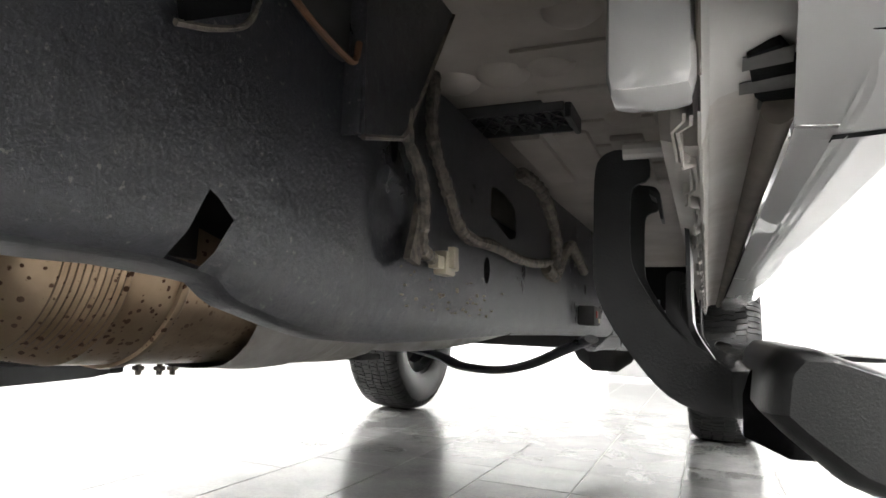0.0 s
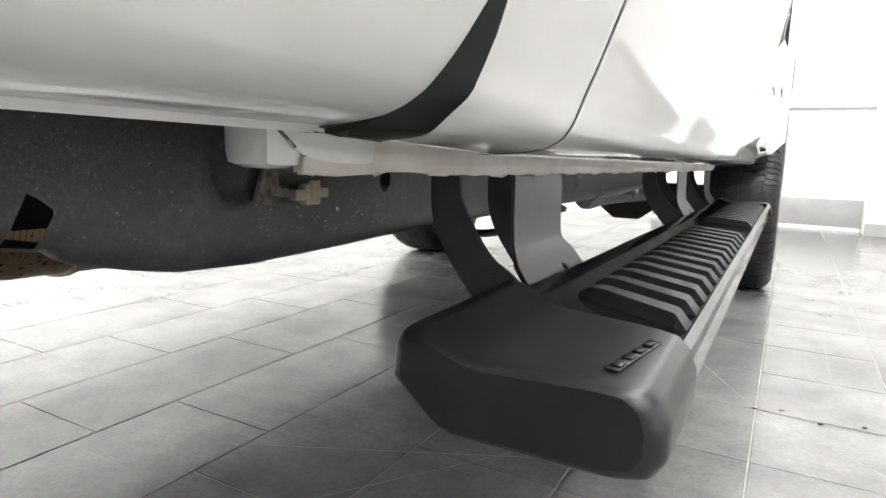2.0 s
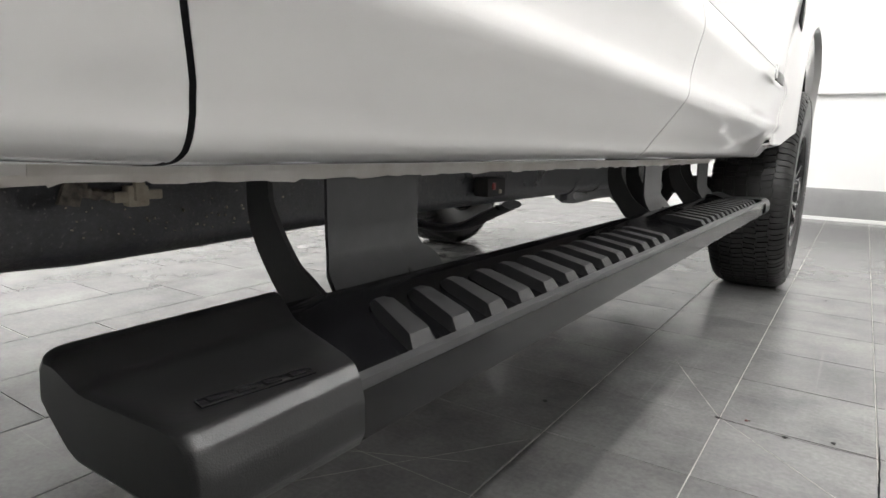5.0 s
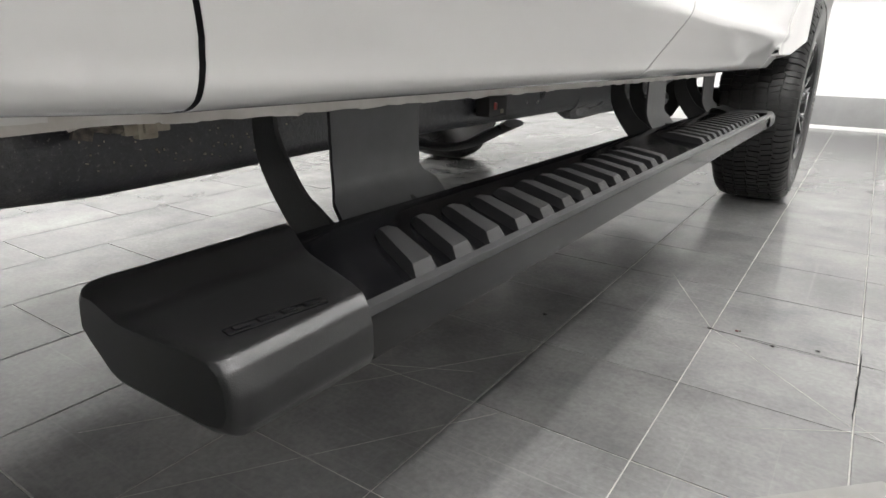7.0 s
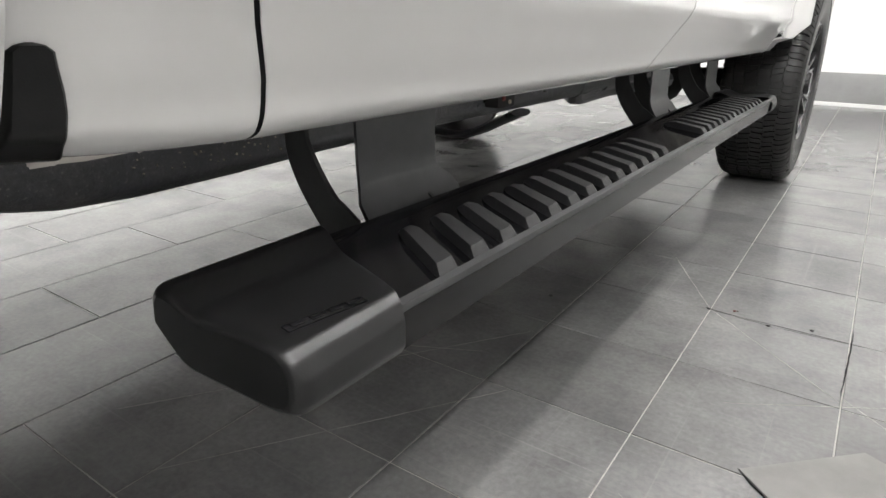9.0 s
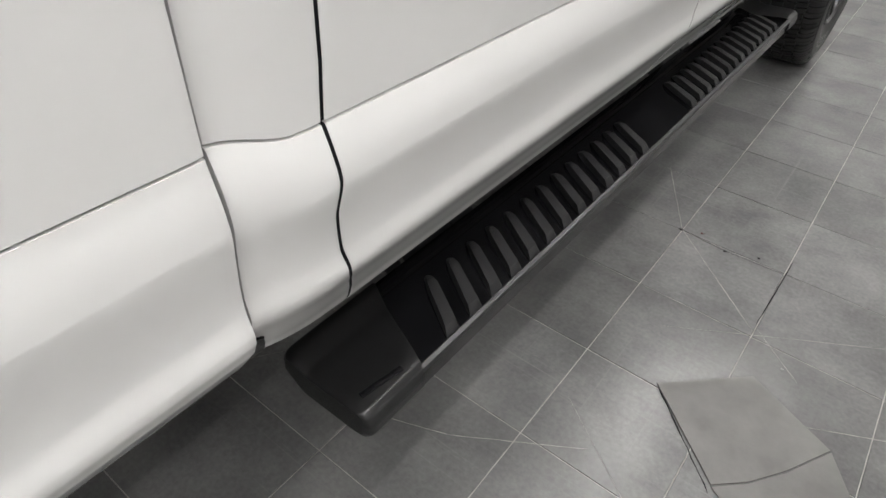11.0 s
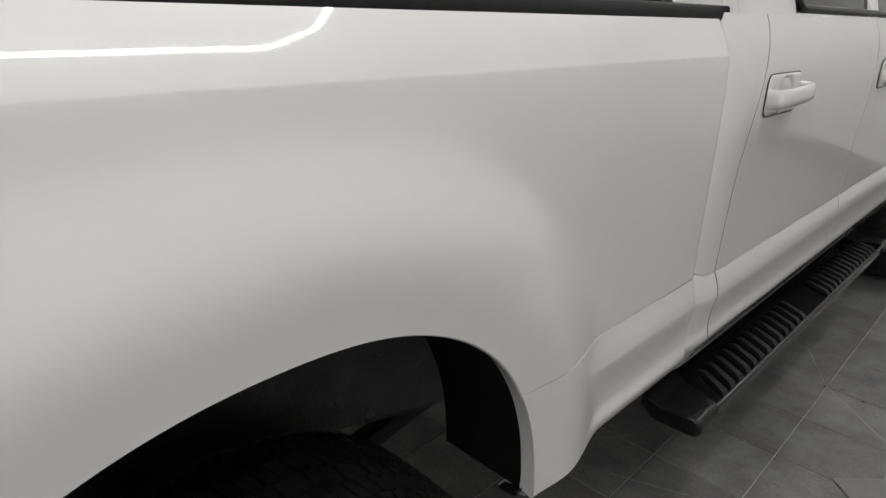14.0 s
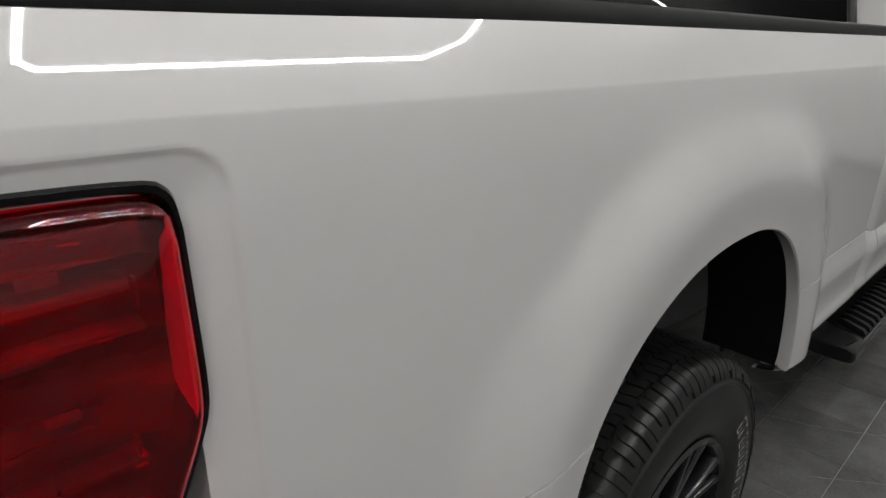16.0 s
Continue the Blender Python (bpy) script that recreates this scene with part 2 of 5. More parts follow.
def part(name, bm, mat, parent=None, label="", smooth=True, rake=False, angle=35):
    verts = [tuple(v.co) for v in bm.verts]
    bm.verts.index_update()
    faces = [[v.index for v in f.verts] for f in bm.faces]
    bm.free()
    return mesh_object(name, verts, faces, mat, parent, label, smooth, rake, angle)


def box(x0, x1, y0, y1, z0, z1, bevel=0.0, bm=None):
    own = bmesh.new()
    bmesh.ops.create_cube(own, size=1.0, matrix=Matrix.LocRotScale(((x0 + x1) / 2, (y0 + y1) / 2, (z0 + z1) / 2), None, (x1 - x0, y1 - y0, z1 - z0)))
    if bevel:
        bmesh.ops.bevel(own, geom=own.edges[:], offset=bevel, segments=2, profile=0.6, affect="EDGES")
    return merge(bm, own)


def merge(bm, own):
    if bm is None:
        return own
    me = bpy.data.meshes.new("tmp")
    own.to_mesh(me)
    own.free()
    bm.from_mesh(me)
    bpy.data.meshes.remove(me)
    return bm


def grid_faces(n, m, close_n=False, close_m=False):
    """Faces of n rows of m points."""
    out = []
    for i in range(n if close_n else n - 1):
        for j in range(m if close_m else m - 1):
            a, b = i * m + j, i * m + (j + 1) % m
            c, d = ((i + 1) % n) * m + (j + 1) % m, ((i + 1) % n) * m + j
            out.append((a, b, c, d))
    return out


def smooth_path(points, per=6):
    """A Catmull-Rom line through points."""
    pts = [Vector(p) for p in points]
    pts = [2 * pts[0] - pts[1]] + pts + [2 * pts[-1] - pts[-2]]
    out = []
    for i in range(1, len(pts) - 2):
        p0, p1, p2, p3 = pts[i - 1:i + 3]
        for k in range(per):
            t = k / per
            out.append(0.5 * (2 * p1 + (p2 - p0) * t + (2 * p0 - 5 * p1 + 4 * p2 - p3) * t * t + (3 * p1 - p0 - 3 * p2 + p3) * t ** 3))
    out.append(pts[-2])
    return out


def tube(points, radius, sides=10, caps=True, squash=1.0):
    """Vertices and faces of a round bar along points; radius a number or a function of 0..1."""
    pts = [Vector(p) for p in points]
    verts, n = [], len(pts)
    up = Vector((0, 0, 1))
    for i, p in enumerate(pts):
        d = (pts[min(i + 1, n - 1)] - pts[max(i - 1, 0)]).normalized()
        if abs(d.dot(up)) > 0.95:
            up = Vector((1, 0, 0))
        side = d.cross(up).normalized()
        top = side.cross(d).normalized()
        r = radius(i / (n - 1)) if callable(radius) else radius
        for k in range(sides):
            a = 2 * math.pi * k / sides
            verts.append(p + side * (math.cos(a) * r) + top * (math.sin(a) * r * squash))
    faces = grid_faces(n, sides, close_m=True)
    if caps:
        faces += [tuple(range(sides))[::-1], tuple(range((n - 1) * sides, n * sides))]
    return verts, faces


def lathe(profile, sides, centre, axis="x"):
    """profile: (along, radius) rows, turned round an axis through centre."""
    verts = []
    for along, r in profile:
        for k in range(sides):
            a = 2 * math.pi * k / sides
            u, v = r * math.cos(a), r * math.sin(a)
            p = {"x": (along, u, v), "y": (u, along, v), "z": (u, v, along)}[axis]
            verts.append((centre[0] + p[0], centre[1] + p[1], centre[2] + p[2]))
    return verts, grid_faces(len(profile), sides, close_m=True)


def prism_x(outline, x0, x1):
    """An outline of (y, z) points made a plate between x0 and x1."""
    n = len(outline)
    verts = [(x0, y, z) for y, z in outline] + [(x1, y, z) for y, z in outline]
    faces = [tuple(range(n)), tuple(range(2 * n - 1, n - 1, -1))]
    faces += [(i, i + n, (i + 1) % n + n, (i + 1) % n) for i in range(n)]
    return verts, faces


def prism_y(outline, y0, y1):
    """An outline of (x, z) points run from y0 to y1."""
    n = len(outline)
    verts = [(x, y0, z) for x, z in outline] + [(x, y1, z) for x, z in outline]
    faces = [tuple(range(n)), tuple(range(2 * n - 1, n - 1, -1))]
    faces += [(i, i + n, (i + 1) % n + n, (i + 1) % n) for i in range(n)]
    return verts, faces


def interp(rows, z):
    zs = [r[1] for r in rows]
    xs = [r[0] for r in rows]
    return float(np.interp(z, zs, xs))


def step(a, b, v):
    t = min(1.0, max(0.0, (v - a) / (b - a)))
    return t * t * (3 - 2 * t)


def rounded(rows, cut=0.35, times=2):
    """Chaikin's corner cutting of an open line, ends kept."""
    pts = [Vector((a, b)) for a, b in rows]
    for _ in range(times):
        out = [pts[0]]
        for p, q in zip(pts, pts[1:]):
            out += [p.lerp(q, cut), q.lerp(p, cut)]
        out.append(pts[-1])
        pts = out
    return [(p.x, p.y) for p in pts]

# ---------- the room ----------
WALL_Y, WALL_X0, WALL_X1, WALL_Y0, CEIL = 6.4, -5.5, 4.8, -6.5, 3.5


def room_wall(name, x0, x1, y0, y1, z0=-0.1, z1=CEIL):
    return tagged(part(name, box(x0, x1, y0, y1, z0, z1, 0.0), M_wall, smooth=False), "plain white painted showroom wall", "wall", kind="structure")


room_wall("wall_north", WALL_X0, WALL_X1, WALL_Y, WALL_Y + 0.2)
room_wall("wall_south", WALL_X0, WALL_X1, WALL_Y0 - 0.2, WALL_Y0)
room_wall("wall_west", WALL_X0 - 0.2, WALL_X0, WALL_Y0 - 0.2, WALL_Y + 0.2)
room_wall("wall_east", WALL_X1, WALL_X1 + 0.2, WALL_Y0 - 0.2, WALL_Y + 0.2)
tagged(part("ceiling", box(WALL_X0 - 0.2, WALL_X1 + 0.2, WALL_Y0 - 0.2, WALL_Y + 0.2, CEIL, CEIL + 0.15), M_ceiling, smooth=False), "plain light ceiling of the showroom", "ceiling", kind="structure")
# shallow recess beside the pilaster
room_wall("wall_pilaster", 0.86, 3.0, WALL_Y - 0.25, WALL_Y - 0.002)
tagged(part("baseboard", box(-0.86, 0.855, WALL_Y - 0.018, WALL_Y - 0.001, 0.03, 0.27, 0.004), M_base), "tall grey skirting along the white wall", "skirting", kind="structure")
tagged(part("baseboard", box(-0.86, 0.855, WALL_Y - 0.024, WALL_Y - 0.001, -0.001, 0.03, 0.004), M_wall), "white skirting foot strip", "skirting", kind="structure")
tagged(part("baseboard", box(0.862, 3.0, WALL_Y - 0.268, WALL_Y - 0.251, -0.001, 0.1, 0.004), M_base), "low grey skirting on the pilaster", "skirting", kind="structure")
tagged(part("baseboard", box(WALL_X0, -0.88, WALL_Y - 0.018, WALL_Y - 0.001, -0.001, 0.1, 0.004), M_wall), "low white skirting", "skirting", kind="structure")
tagged(part("baseboard", box(WALL_X1 - 0.018, WALL_X1 - 0.001, WALL_Y0, WALL_Y - 0.02, -0.001, 0.1, 0.004), M_base), "low grey skirting along the white wall", "skirting", kind="structure")
tagged(part("trim", box(-0.86, 0.855, WALL_Y - 0.07, WALL_Y - 0.001, 1.04, 1.105, 0.026), M_wall), "white horizontal wall rail", "wall rail", kind="structure")

# ---------- ceiling lights: closed LED rings ----------
def led_ring(x0, x1, y0, y1, z, cut, tail=0.07, r=0.0125):
    ring = new("ceiling_light")
    tagged(ring, "white LED tube bent into a long closed ring", "ceiling light", group="ceiling rings")
    pts = [(x0, y0 + tail), (x0 + tail, y0), (x1 - tail, y0), (x1, y0 + tail), (x1, y1 - cut), (x1 - cut, y1), (x0 + cut, y1), (x0, y1 - cut)]
    v, f = [], []
    for i in range(8):
        a, b = pts[i], pts[(i + 1) % 8]
        vv, ff = tube([(*a, z), (*b, z)], r, 8)
        f += [tuple(k + len(v) for k in q) for q in ff]
        v += vv
    mesh_object("tube", v, f, M_led, ring)
    for i in range(8):
        a, b = Vector((*pts[i], z)), Vector((*pts[(i + 1) % 8], z))
        for t in (0.25, 0.75):
            p = a.lerp(b, t)
            vv, ff = tube([p + Vector((0, 0, r)), (p.x, p.y, CEIL)], 0.003, 5)
            mesh_object("hanger", vv, ff, M_chrome, ring)
    return ring


for cy in (-3.6, -0.22, 3.16):
    if cy < 3:
        led_ring(1.03, 1.86, cy - 1.08, cy + 1.135, 3.2, 0.2)
    else:
        led_ring(0.15, 0.98, cy - 1.08, cy + 1.135, 3.2, 0.2)
    led_ring(-3.4, -2.57, cy - 1.08, cy + 1.135, 3.2, 0.2)

# ---------- the truck ----------
truck = new("pickup_truck")
tagged(truck, "white crew cab pickup truck standing on the tiled showroom floor", "pickup truck")
CX = -0.736
AXLE_R, AXLE_F, HUB_Z = -0.73, 3.33, 0.43
ARCH_R = (AXLE_R, 0.69, 0.425, 0.43, 2.25)
ARCH_F = (AXLE_F, 0.69, 0.495, 0.45, 2.3)


REARWARD = 1.12


def arch_s(y, z, arch):
    yc, zc, a, b, n = arch
    a *= REARWARD if y < yc < 0 else 1.0
    return ((abs(y - yc) / a) ** n + (max(0.0, z - zc) / b) ** n) ** (1 / n)


def arch_top(y, arch):
    yc, zc, a, b, n = arch
    a *= REARWARD if y < yc < 0 else 1.0
    u = abs(y - yc) / a
    return zc + b * (1 - u ** n) ** (1 / n) if u < 1 else -1.0


LOW = [(0.103, 0.6172), (0.124, 0.6188), (0.146, 0.624), (0.163, 0.638), (0.179, 0.660), (0.196, 0.686), (0.206, 0.703), (0.2103, 0.717), (0.2085, 0.730), (0.2043, 0.743), (0.2025, 0.757), (0.2045, 0.785), (0.2095, 0.818),
       (0.2132, 0.842), (0.2128, 0.853), (0.2098, 0.876), (0.2000, 0.9105), (0.1905, 0.9112), (0.1905, 0.9128), (0.1995, 0.9134),
       (0.1995, 0.96), (0.203, 1.1), (0.2055, 1.25), (0.2045, 1.34), (0.2023, 1.379)]
# shoulder below the rail: leans in a little more towards the top
LOW += [(0.1988 - 0.432 * d - 0.55 * d * d, 1.387 + d) for d in (0.0, 0.007, 0.014, 0.021, 0.028, 0.035, 0.042, 0.049, 0.056, 0.0635)]
CAB = [(0.106, 0.6082), (0.122, 0.6088), (0.138, 0.6102), (0.153, 0.6140), (0.1637, 0.6235), (0.1695, 0.641), (0.182, 0.664), (0.194, 0.688), (0.2034, 0.704), (0.2091, 0.717), (0.2104, 0.729), (0.208, 0.742), (0.2068, 0.756),
       (0.2095, 0.785), (0.2145, 0.812), (0.2188, 0.832), (0.2188, 0.843), (0.2158, 0.864), (0.2045, 0.8953), (0.1975, 0.896), (0.1975, 0.8976), (0.2035, 0.8982), (0.204, 0.95), (0.209, 1.08), (0.219, 1.2), (0.223, 1.29), (0.219, 1.37), (0.206, 1.43), (0.192, 1.462)]


def flare(y, z, arch, wide, amount):
    s = arch_s(y, z, arch)
    if z < arch[1]:
        s = max(s, abs(y - arch[0]) / (arch[2] * (REARWARD if y < arch[0] < 0 else 1.0)))
    return amount * (1 - step(1.2, wide, s)) - 0.008 * (1 - step(0.98, 1.2, s))


def bed_x(y, z):
    base = interp(LOW, z)
    f = min(0.2, base) + flare(y, z, ARCH_R, 1.61, 0.035)
    f -= 0.009 * (0.9108 < z < 0.9131)
    k = 0.006
    h = max(0.0, min(1.0, 0.5 + 0.5 * (f - base) / k))
    x = base * (1 - h) + f * h + k * h * (1 - h)
    if z > 1.0:
        x -= 0.004 * step(1.0, 1.3, z) * step(-1.2, -1.8, y)
    return x


def tail_pocket(y, z):
    """How deep the panel is sunk round the tail lamp."""
    qy, qz = y + 1.648, z - 1.331
    d = math.hypot(max(qy, 0.0), max(qz, 0.0)) + min(max(qy, qz), 0.0) - 0.036
    rim = 0.0025 * step(0.0, -0.007, d) + 0.17 * min(0.03, max(0.0, -0.006 - d))
    return rim * step(0.93, 0.96, z) + 0.09 * step(-1.656, -1.664, y) * step(1.338, 1.33, z) * step(0.985, 0.995, z)


def clamped_panel(name, ys, zs, xf, zbot, thick, parent, label="", mat=None, mirror=False, flange=0.028):
    """A skin x = xf(y, z) whose lower edge follows zbot(y), with a turned-in flange along that edge."""
    sgn = (lambda x: 2 * CX - x) if mirror else (lambda x: x)
    verts, index, faces = [], {}, []
    def vid(i, j):
        y = ys[i]
        z = max(zs[j], zbot(y))
        key = (i, round(z, 5))
        if key not in index:
            index[key] = len(verts)
            verts.append((sgn(xf(y, z)), y, z))
        return index[key]
    for i in range(len(ys) - 1):
        for j in range(len(zs) - 1):
            q = [vid(i, j), vid(i + 1, j), vid(i + 1, j + 1), vid(i, j + 1)]
            q = [k for n, k in enumerate(q) if k not in q[:n]]
            if len(q) >= 3:
                faces.append(tuple(q))
    base = len(verts)
    for y in ys:
        z = max(zs[0], zbot(y))
        x = xf(y, z)
        verts.append((sgn(x - 0.004), y, z - 0.003))
        verts.append((sgn(x - (flange if z > zs[0] + 0.01 else 0.006)), y, z + 0.004))
    for i in range(len(ys) - 1):
        a, b = vid(i, 0), vid(i + 1, 0)
        c, d = base + 2 * i, base + 2 * (i + 1)
        faces += [(a, c, d, b), (c, c + 1, d + 1, d)]
    for end in (0, len(ys) - 1):
        back = []
        for j in range(len(zs)):
            k = vid(end, j)
            if not back or back[-1][0] != k:
                x, y, z = verts[k]
                verts.append((sgn(xf(ys[end], z) - 0.02), y, z))
                back.append((k, len(verts) - 1))
        for (a, a2), (b, b2) in zip(back, back[1:]):
            faces.append((a, a2, b2, b) if end == 0 else (a, b, b2, a2))
    return mesh_object(name, verts, faces, mat or M_paint, parent, label, rake=True, angle=24)


def rows_from(profile, steps=0.02):
    zs = []
    for (x0, z0), (x1, z1) in zip(profile, profile[1:]):
        n = max(1, round((z1 - z0) / steps))
        zs += [z0 + (z1 - z0) * k / n for k in range(n)]
    return zs + [profile[-1][1]]


def soft_rows(profile, keep, times=2):
    """The profile with its corners rounded, save those at the heights in keep."""
    out, run = [], [profile[0]]
    for p in profile[1:]:
        run.append(p)
        if any(abs(p[1] - k) < 1e-4 for k in keep):
            out += rounded(run, 0.3, times)[:-1]
            run = [p]
    return out + rounded(run, 0.3, times)


LOW = soft_rows(LOW, (0.9105, 0.9112, 0.9128, 0.9134), 3)
CAB = soft_rows(CAB, (0.8953, 0.896, 0.8976, 0.8982))
BED_FRONT, BED_TAIL = 0.288, -1.80
bed_ys = sorted(set([round(v, 4) for v in list(np.linspace(BED_TAIL, AXLE_R - 0.482, 40)) + [-1.664, -1.66, -1.656] + [-1.652 + 0.0025 * k for k in range(20)] + [AXLE_R - (0.476 if a < math.pi / 2 else 0.425) * math.cos(a) for a in np.linspace(0, math.pi, 90)] + list(np.linspace(AXLE_R + 0.43, BED_FRONT - 0.012, 46)) + [BED_FRONT - 0.006, BED_FRONT]]))
bed_zs = sorted(set(round(z, 5) for z in rows_from(LOW, 0.016) + [1.322 + 0.0031 * k for k in range(17)]))


def bed_bottom(y):
    z = arch_top(y, ARCH_R)
    if y < AXLE_R - 0.45:
        z = max(z, 0.70)
    return max(z, LOW[0][1] + 0.072 * step(-0.16, -0.27, y))


def bed_skin(y, z):
    return bed_x(y, z) - tail_pocket(y, z) - 0.0015 * step(BED_FRONT - 0.006, BED_FRONT, y)


clamped_panel("bed_side", bed_ys, bed_zs, bed_skin, bed_bottom, 0.02, truck, "glossy white bed side with flared wheel arch")
# dark strip as the shade in the seam between the bed side and its lower panel
for y0, y1 in ((BED_TAIL + 0.01, AXLE_R - 0.438), (AXLE_R + 0.392, BED_FRONT - 0.004)):
    verts = []
    for y in np.linspace(y0, y1, 90):
        x = bed_x(y, 0.912) + 0.0045
        verts += [(x - 0.004, y, 0.9107), (x, y, 0.9112), (x, y, 0.9128), (x - 0.004, y, 0.9133)]
    mesh_object("seam_sealer", verts, grid_faces(90, 4), M_seal, truck, "thin dark strip standing in for shade in the bed side seam", rake=True)
clamped_panel("bed_side", bed_ys[::3] + [bed_ys[-1]], bed_zs[::2] + [bed_zs[-1]], bed_skin, bed_bottom, 0.02, truck, mirror=True)


REAR_CUT = [(0.4445, 0.60), (0.4425, 0.638), (0.438, 0.655), (0.4315, 0.67), (0.4225, 0.69), (0.4125, 0.715), (0.4045, 0.75), (0.398, 0.805), (0.4025, 0.843), (0.401, 0.87), (0.400, 0.897), (0.404, 0.95), (0.404, 1.15), (0.413, 1.22), (0.436, 1.3), (0.459, 1.38), (0.474, 1.45)]


def gap_rear(z):
    return interp(REAR_CUT, z)


MID_CUT = rounded([(1.27, 0.60), (1.325, 0.66), (1.358, 0.71), (1.385, 0.76), (1.398, 0.87), (1.42, 1.0), (1.42, 1.5)], 0.3, 2)
FRONT_CUT = rounded([(2.50, 0.59), (2.61, 0.67), (2.70, 0.83), (2.715, 0.88), (2.84, 1.18), (2.93, 1.48)], 0.3, 2)


def gap_mid(z):
    return interp(MID_CUT, z)


def gap_front(z):
    return interp(FRONT_CUT, z)


def fender_bottom(y):
    return max(arch_top(y, ARCH_F), CAB[0][1] + 0.004 + 0.095 * step(2.64, 2.84, y))


def cab_x(y, z):
    full = interp(CAB, z)
    x = full - (0.02 + 0.003 * step(0.75, 0.64, z) - 0.022 * step(0.63, 0.611, z) + 0.036 * step(0.63, 0.614, z) + 0.014 * step(1.0, 1.25, z)) * max(0.0, (0.40 - y) / 0.115) ** 2.2
    x = max(x, min(full, 0.106))
    s = arch_s(y, z, ARCH_F)
    f = 0.2 + 0.054 * (1 - step(1.0, 1.3, s))
    return max(x, f) if y > 2.6 and z > 0.66 else x


def corner_lift(y, z):
    """The pressed line and the foot of the cab corner sweep up towards the gap."""
    return 0.016 * step(0.37, 0.30, y) * step(0.78, 0.89, z) * step(1.06, 0.92, z) + 0.0062 * max(0.0, min(1.0, (0.446 - y) / 0.152)) * step(0.66, 0.615, z)


def side_panel(name, y0f, y1f, cols, profile, label="", mirror=False, edge=0.006):
    """A door or corner skin between two cut lines, edges turned in."""
    sgn = (lambda x: 2 * CX - x) if mirror else (lambda x: x)
    zs = rows_from(profile, 0.02)
    wide = y1f(0.9) - y0f(0.9)
    us = [0.0, 0.0012 / wide] + list(np.linspace(0.004 / wide, 1 - 0.004 / wide, cols)) + [1 - 0.0012 / wide, 1.0]
    verts, rows = [], []
    for z in zs:
        a, b = y0f(z), y1f(z)
        for k, u in enumerate([0.0] + us + [1.0]):
            y = a + (b - a) * u
            x = cab_x(y, z)
            if k in (0, len(us) + 1):
                x = min(x, max(x - 0.05, 0.084)) if y < 0.3 else x - edge
            elif u in (0.0, 1.0):
                x -= 0.0004
            lift = corner_lift(y, z)
            verts.append((sgn(x), y, z + lift))
    m = len(us) + 2
    return mesh_object(name, verts, grid_faces(len(zs), m), M_paint, truck, label, rake=True, angle=24)


cab_corner = side_panel("cab_corner", lambda z: 0.296, lambda z: gap_rear(z) - 0.0026, 18, CAB, "white rear corner of the cab")
rear_door = side_panel("rear_door", lambda z: gap_rear(z) + 0.0022, lambda z: gap_mid(z) - 0.0024, 50, CAB, "closed white rear door")
front_door = side_panel("front_door", lambda z: gap_mid(z) + 0.0024, lambda z: gap_front(z) - 0.003, 50, CAB, "closed white front door")
for a, b, c in ((lambda z: 0.296, lambda z: gap_rear(z) - 0.0026, "cab_corner"), (lambda z: gap_rear(z) + 0.0022, lambda z: gap_mid(z) - 0.0024, "rear_door"), (lambda z: gap_mid(z) + 0.0024, lambda z: gap_front(z) - 0.003, "front_door")):
    side_panel(c, a, b, 10, CAB[::2] + [CAB[-1]], mirror=True)


def fender_piece(mirror):
    zs = rows_from(CAB, 0.02)
    sgn = (lambda x: 2 * CX - x) if mirror else (lambda x: x)
    verts, faces = [], []
    us = [0, 0.003] + list(np.linspace(0.008, 1, 70))
    index = {}
    for j, z0 in enumerate(zs):
        for k, u in enumerate(us):
            y = gap_front(z0) + 0.0042 + (4.02 - gap_front(z0)) * u
            z = max(z0, fender_bottom(y))
            x = cab_x(y, z) - 0.05 * step(3.7, 4.02, y) - (0.002 if k == 0 else 0)
            index[j, k] = len(verts)
            verts.append((sgn(x), y, z))
    m = len(us)
    for q in grid_faces(len(zs), m):
        ps = [tuple(round(c, 5) for c in verts[k]) for k in q]
        keep = [k for n, k in enumerate(q) if ps[n] not in ps[:n]]
        if len(keep) >= 3:
            faces.append(tuple(keep))
    base = len(verts)
    for i in range(m):
        x, y, z = verts[i]
        verts.append((x - 0.03 if not mirror else x + 0.03, y, z + 0.004))
    faces += [(i, base + i, base + i + 1, i + 1) for i in range(m - 1)]
    ob = mesh_object("front_fender", verts, faces, M_paint, truck, rake=True, angle=24)
    return ob


fender_piece(False)
fender_piece(True)

part("fender_vent", box(0.206, 0.2265, 2.90, 2.955, 1.05, 1.26, 0.004), M_gloss, truck, "gloss black vent trim on the fender", rake=True)

# dark jambs behind the cuts, sill and under-structure
# black seal raised almost to the skin, so it doubles as the gap's shade
def jamb(yf, mirror=False):
    zs = rows_from(CAB, 0.03)
    verts = []
    for z in zs:
        y = yf(z)
        for dy in (-0.007, 0.007):
            x = cab_x(y + dy, z) - 0.0011
            verts.append((2 * CX - x if mirror else x, y + dy, z))
    return mesh_object("door_seal", verts, grid_faces(len(zs), 2), M_liner, truck, "black rubber seal set near flush, standing in for shade in the door gap", rake=True)


jamb(gap_rear), jamb(gap_mid), jamb(gap_front)

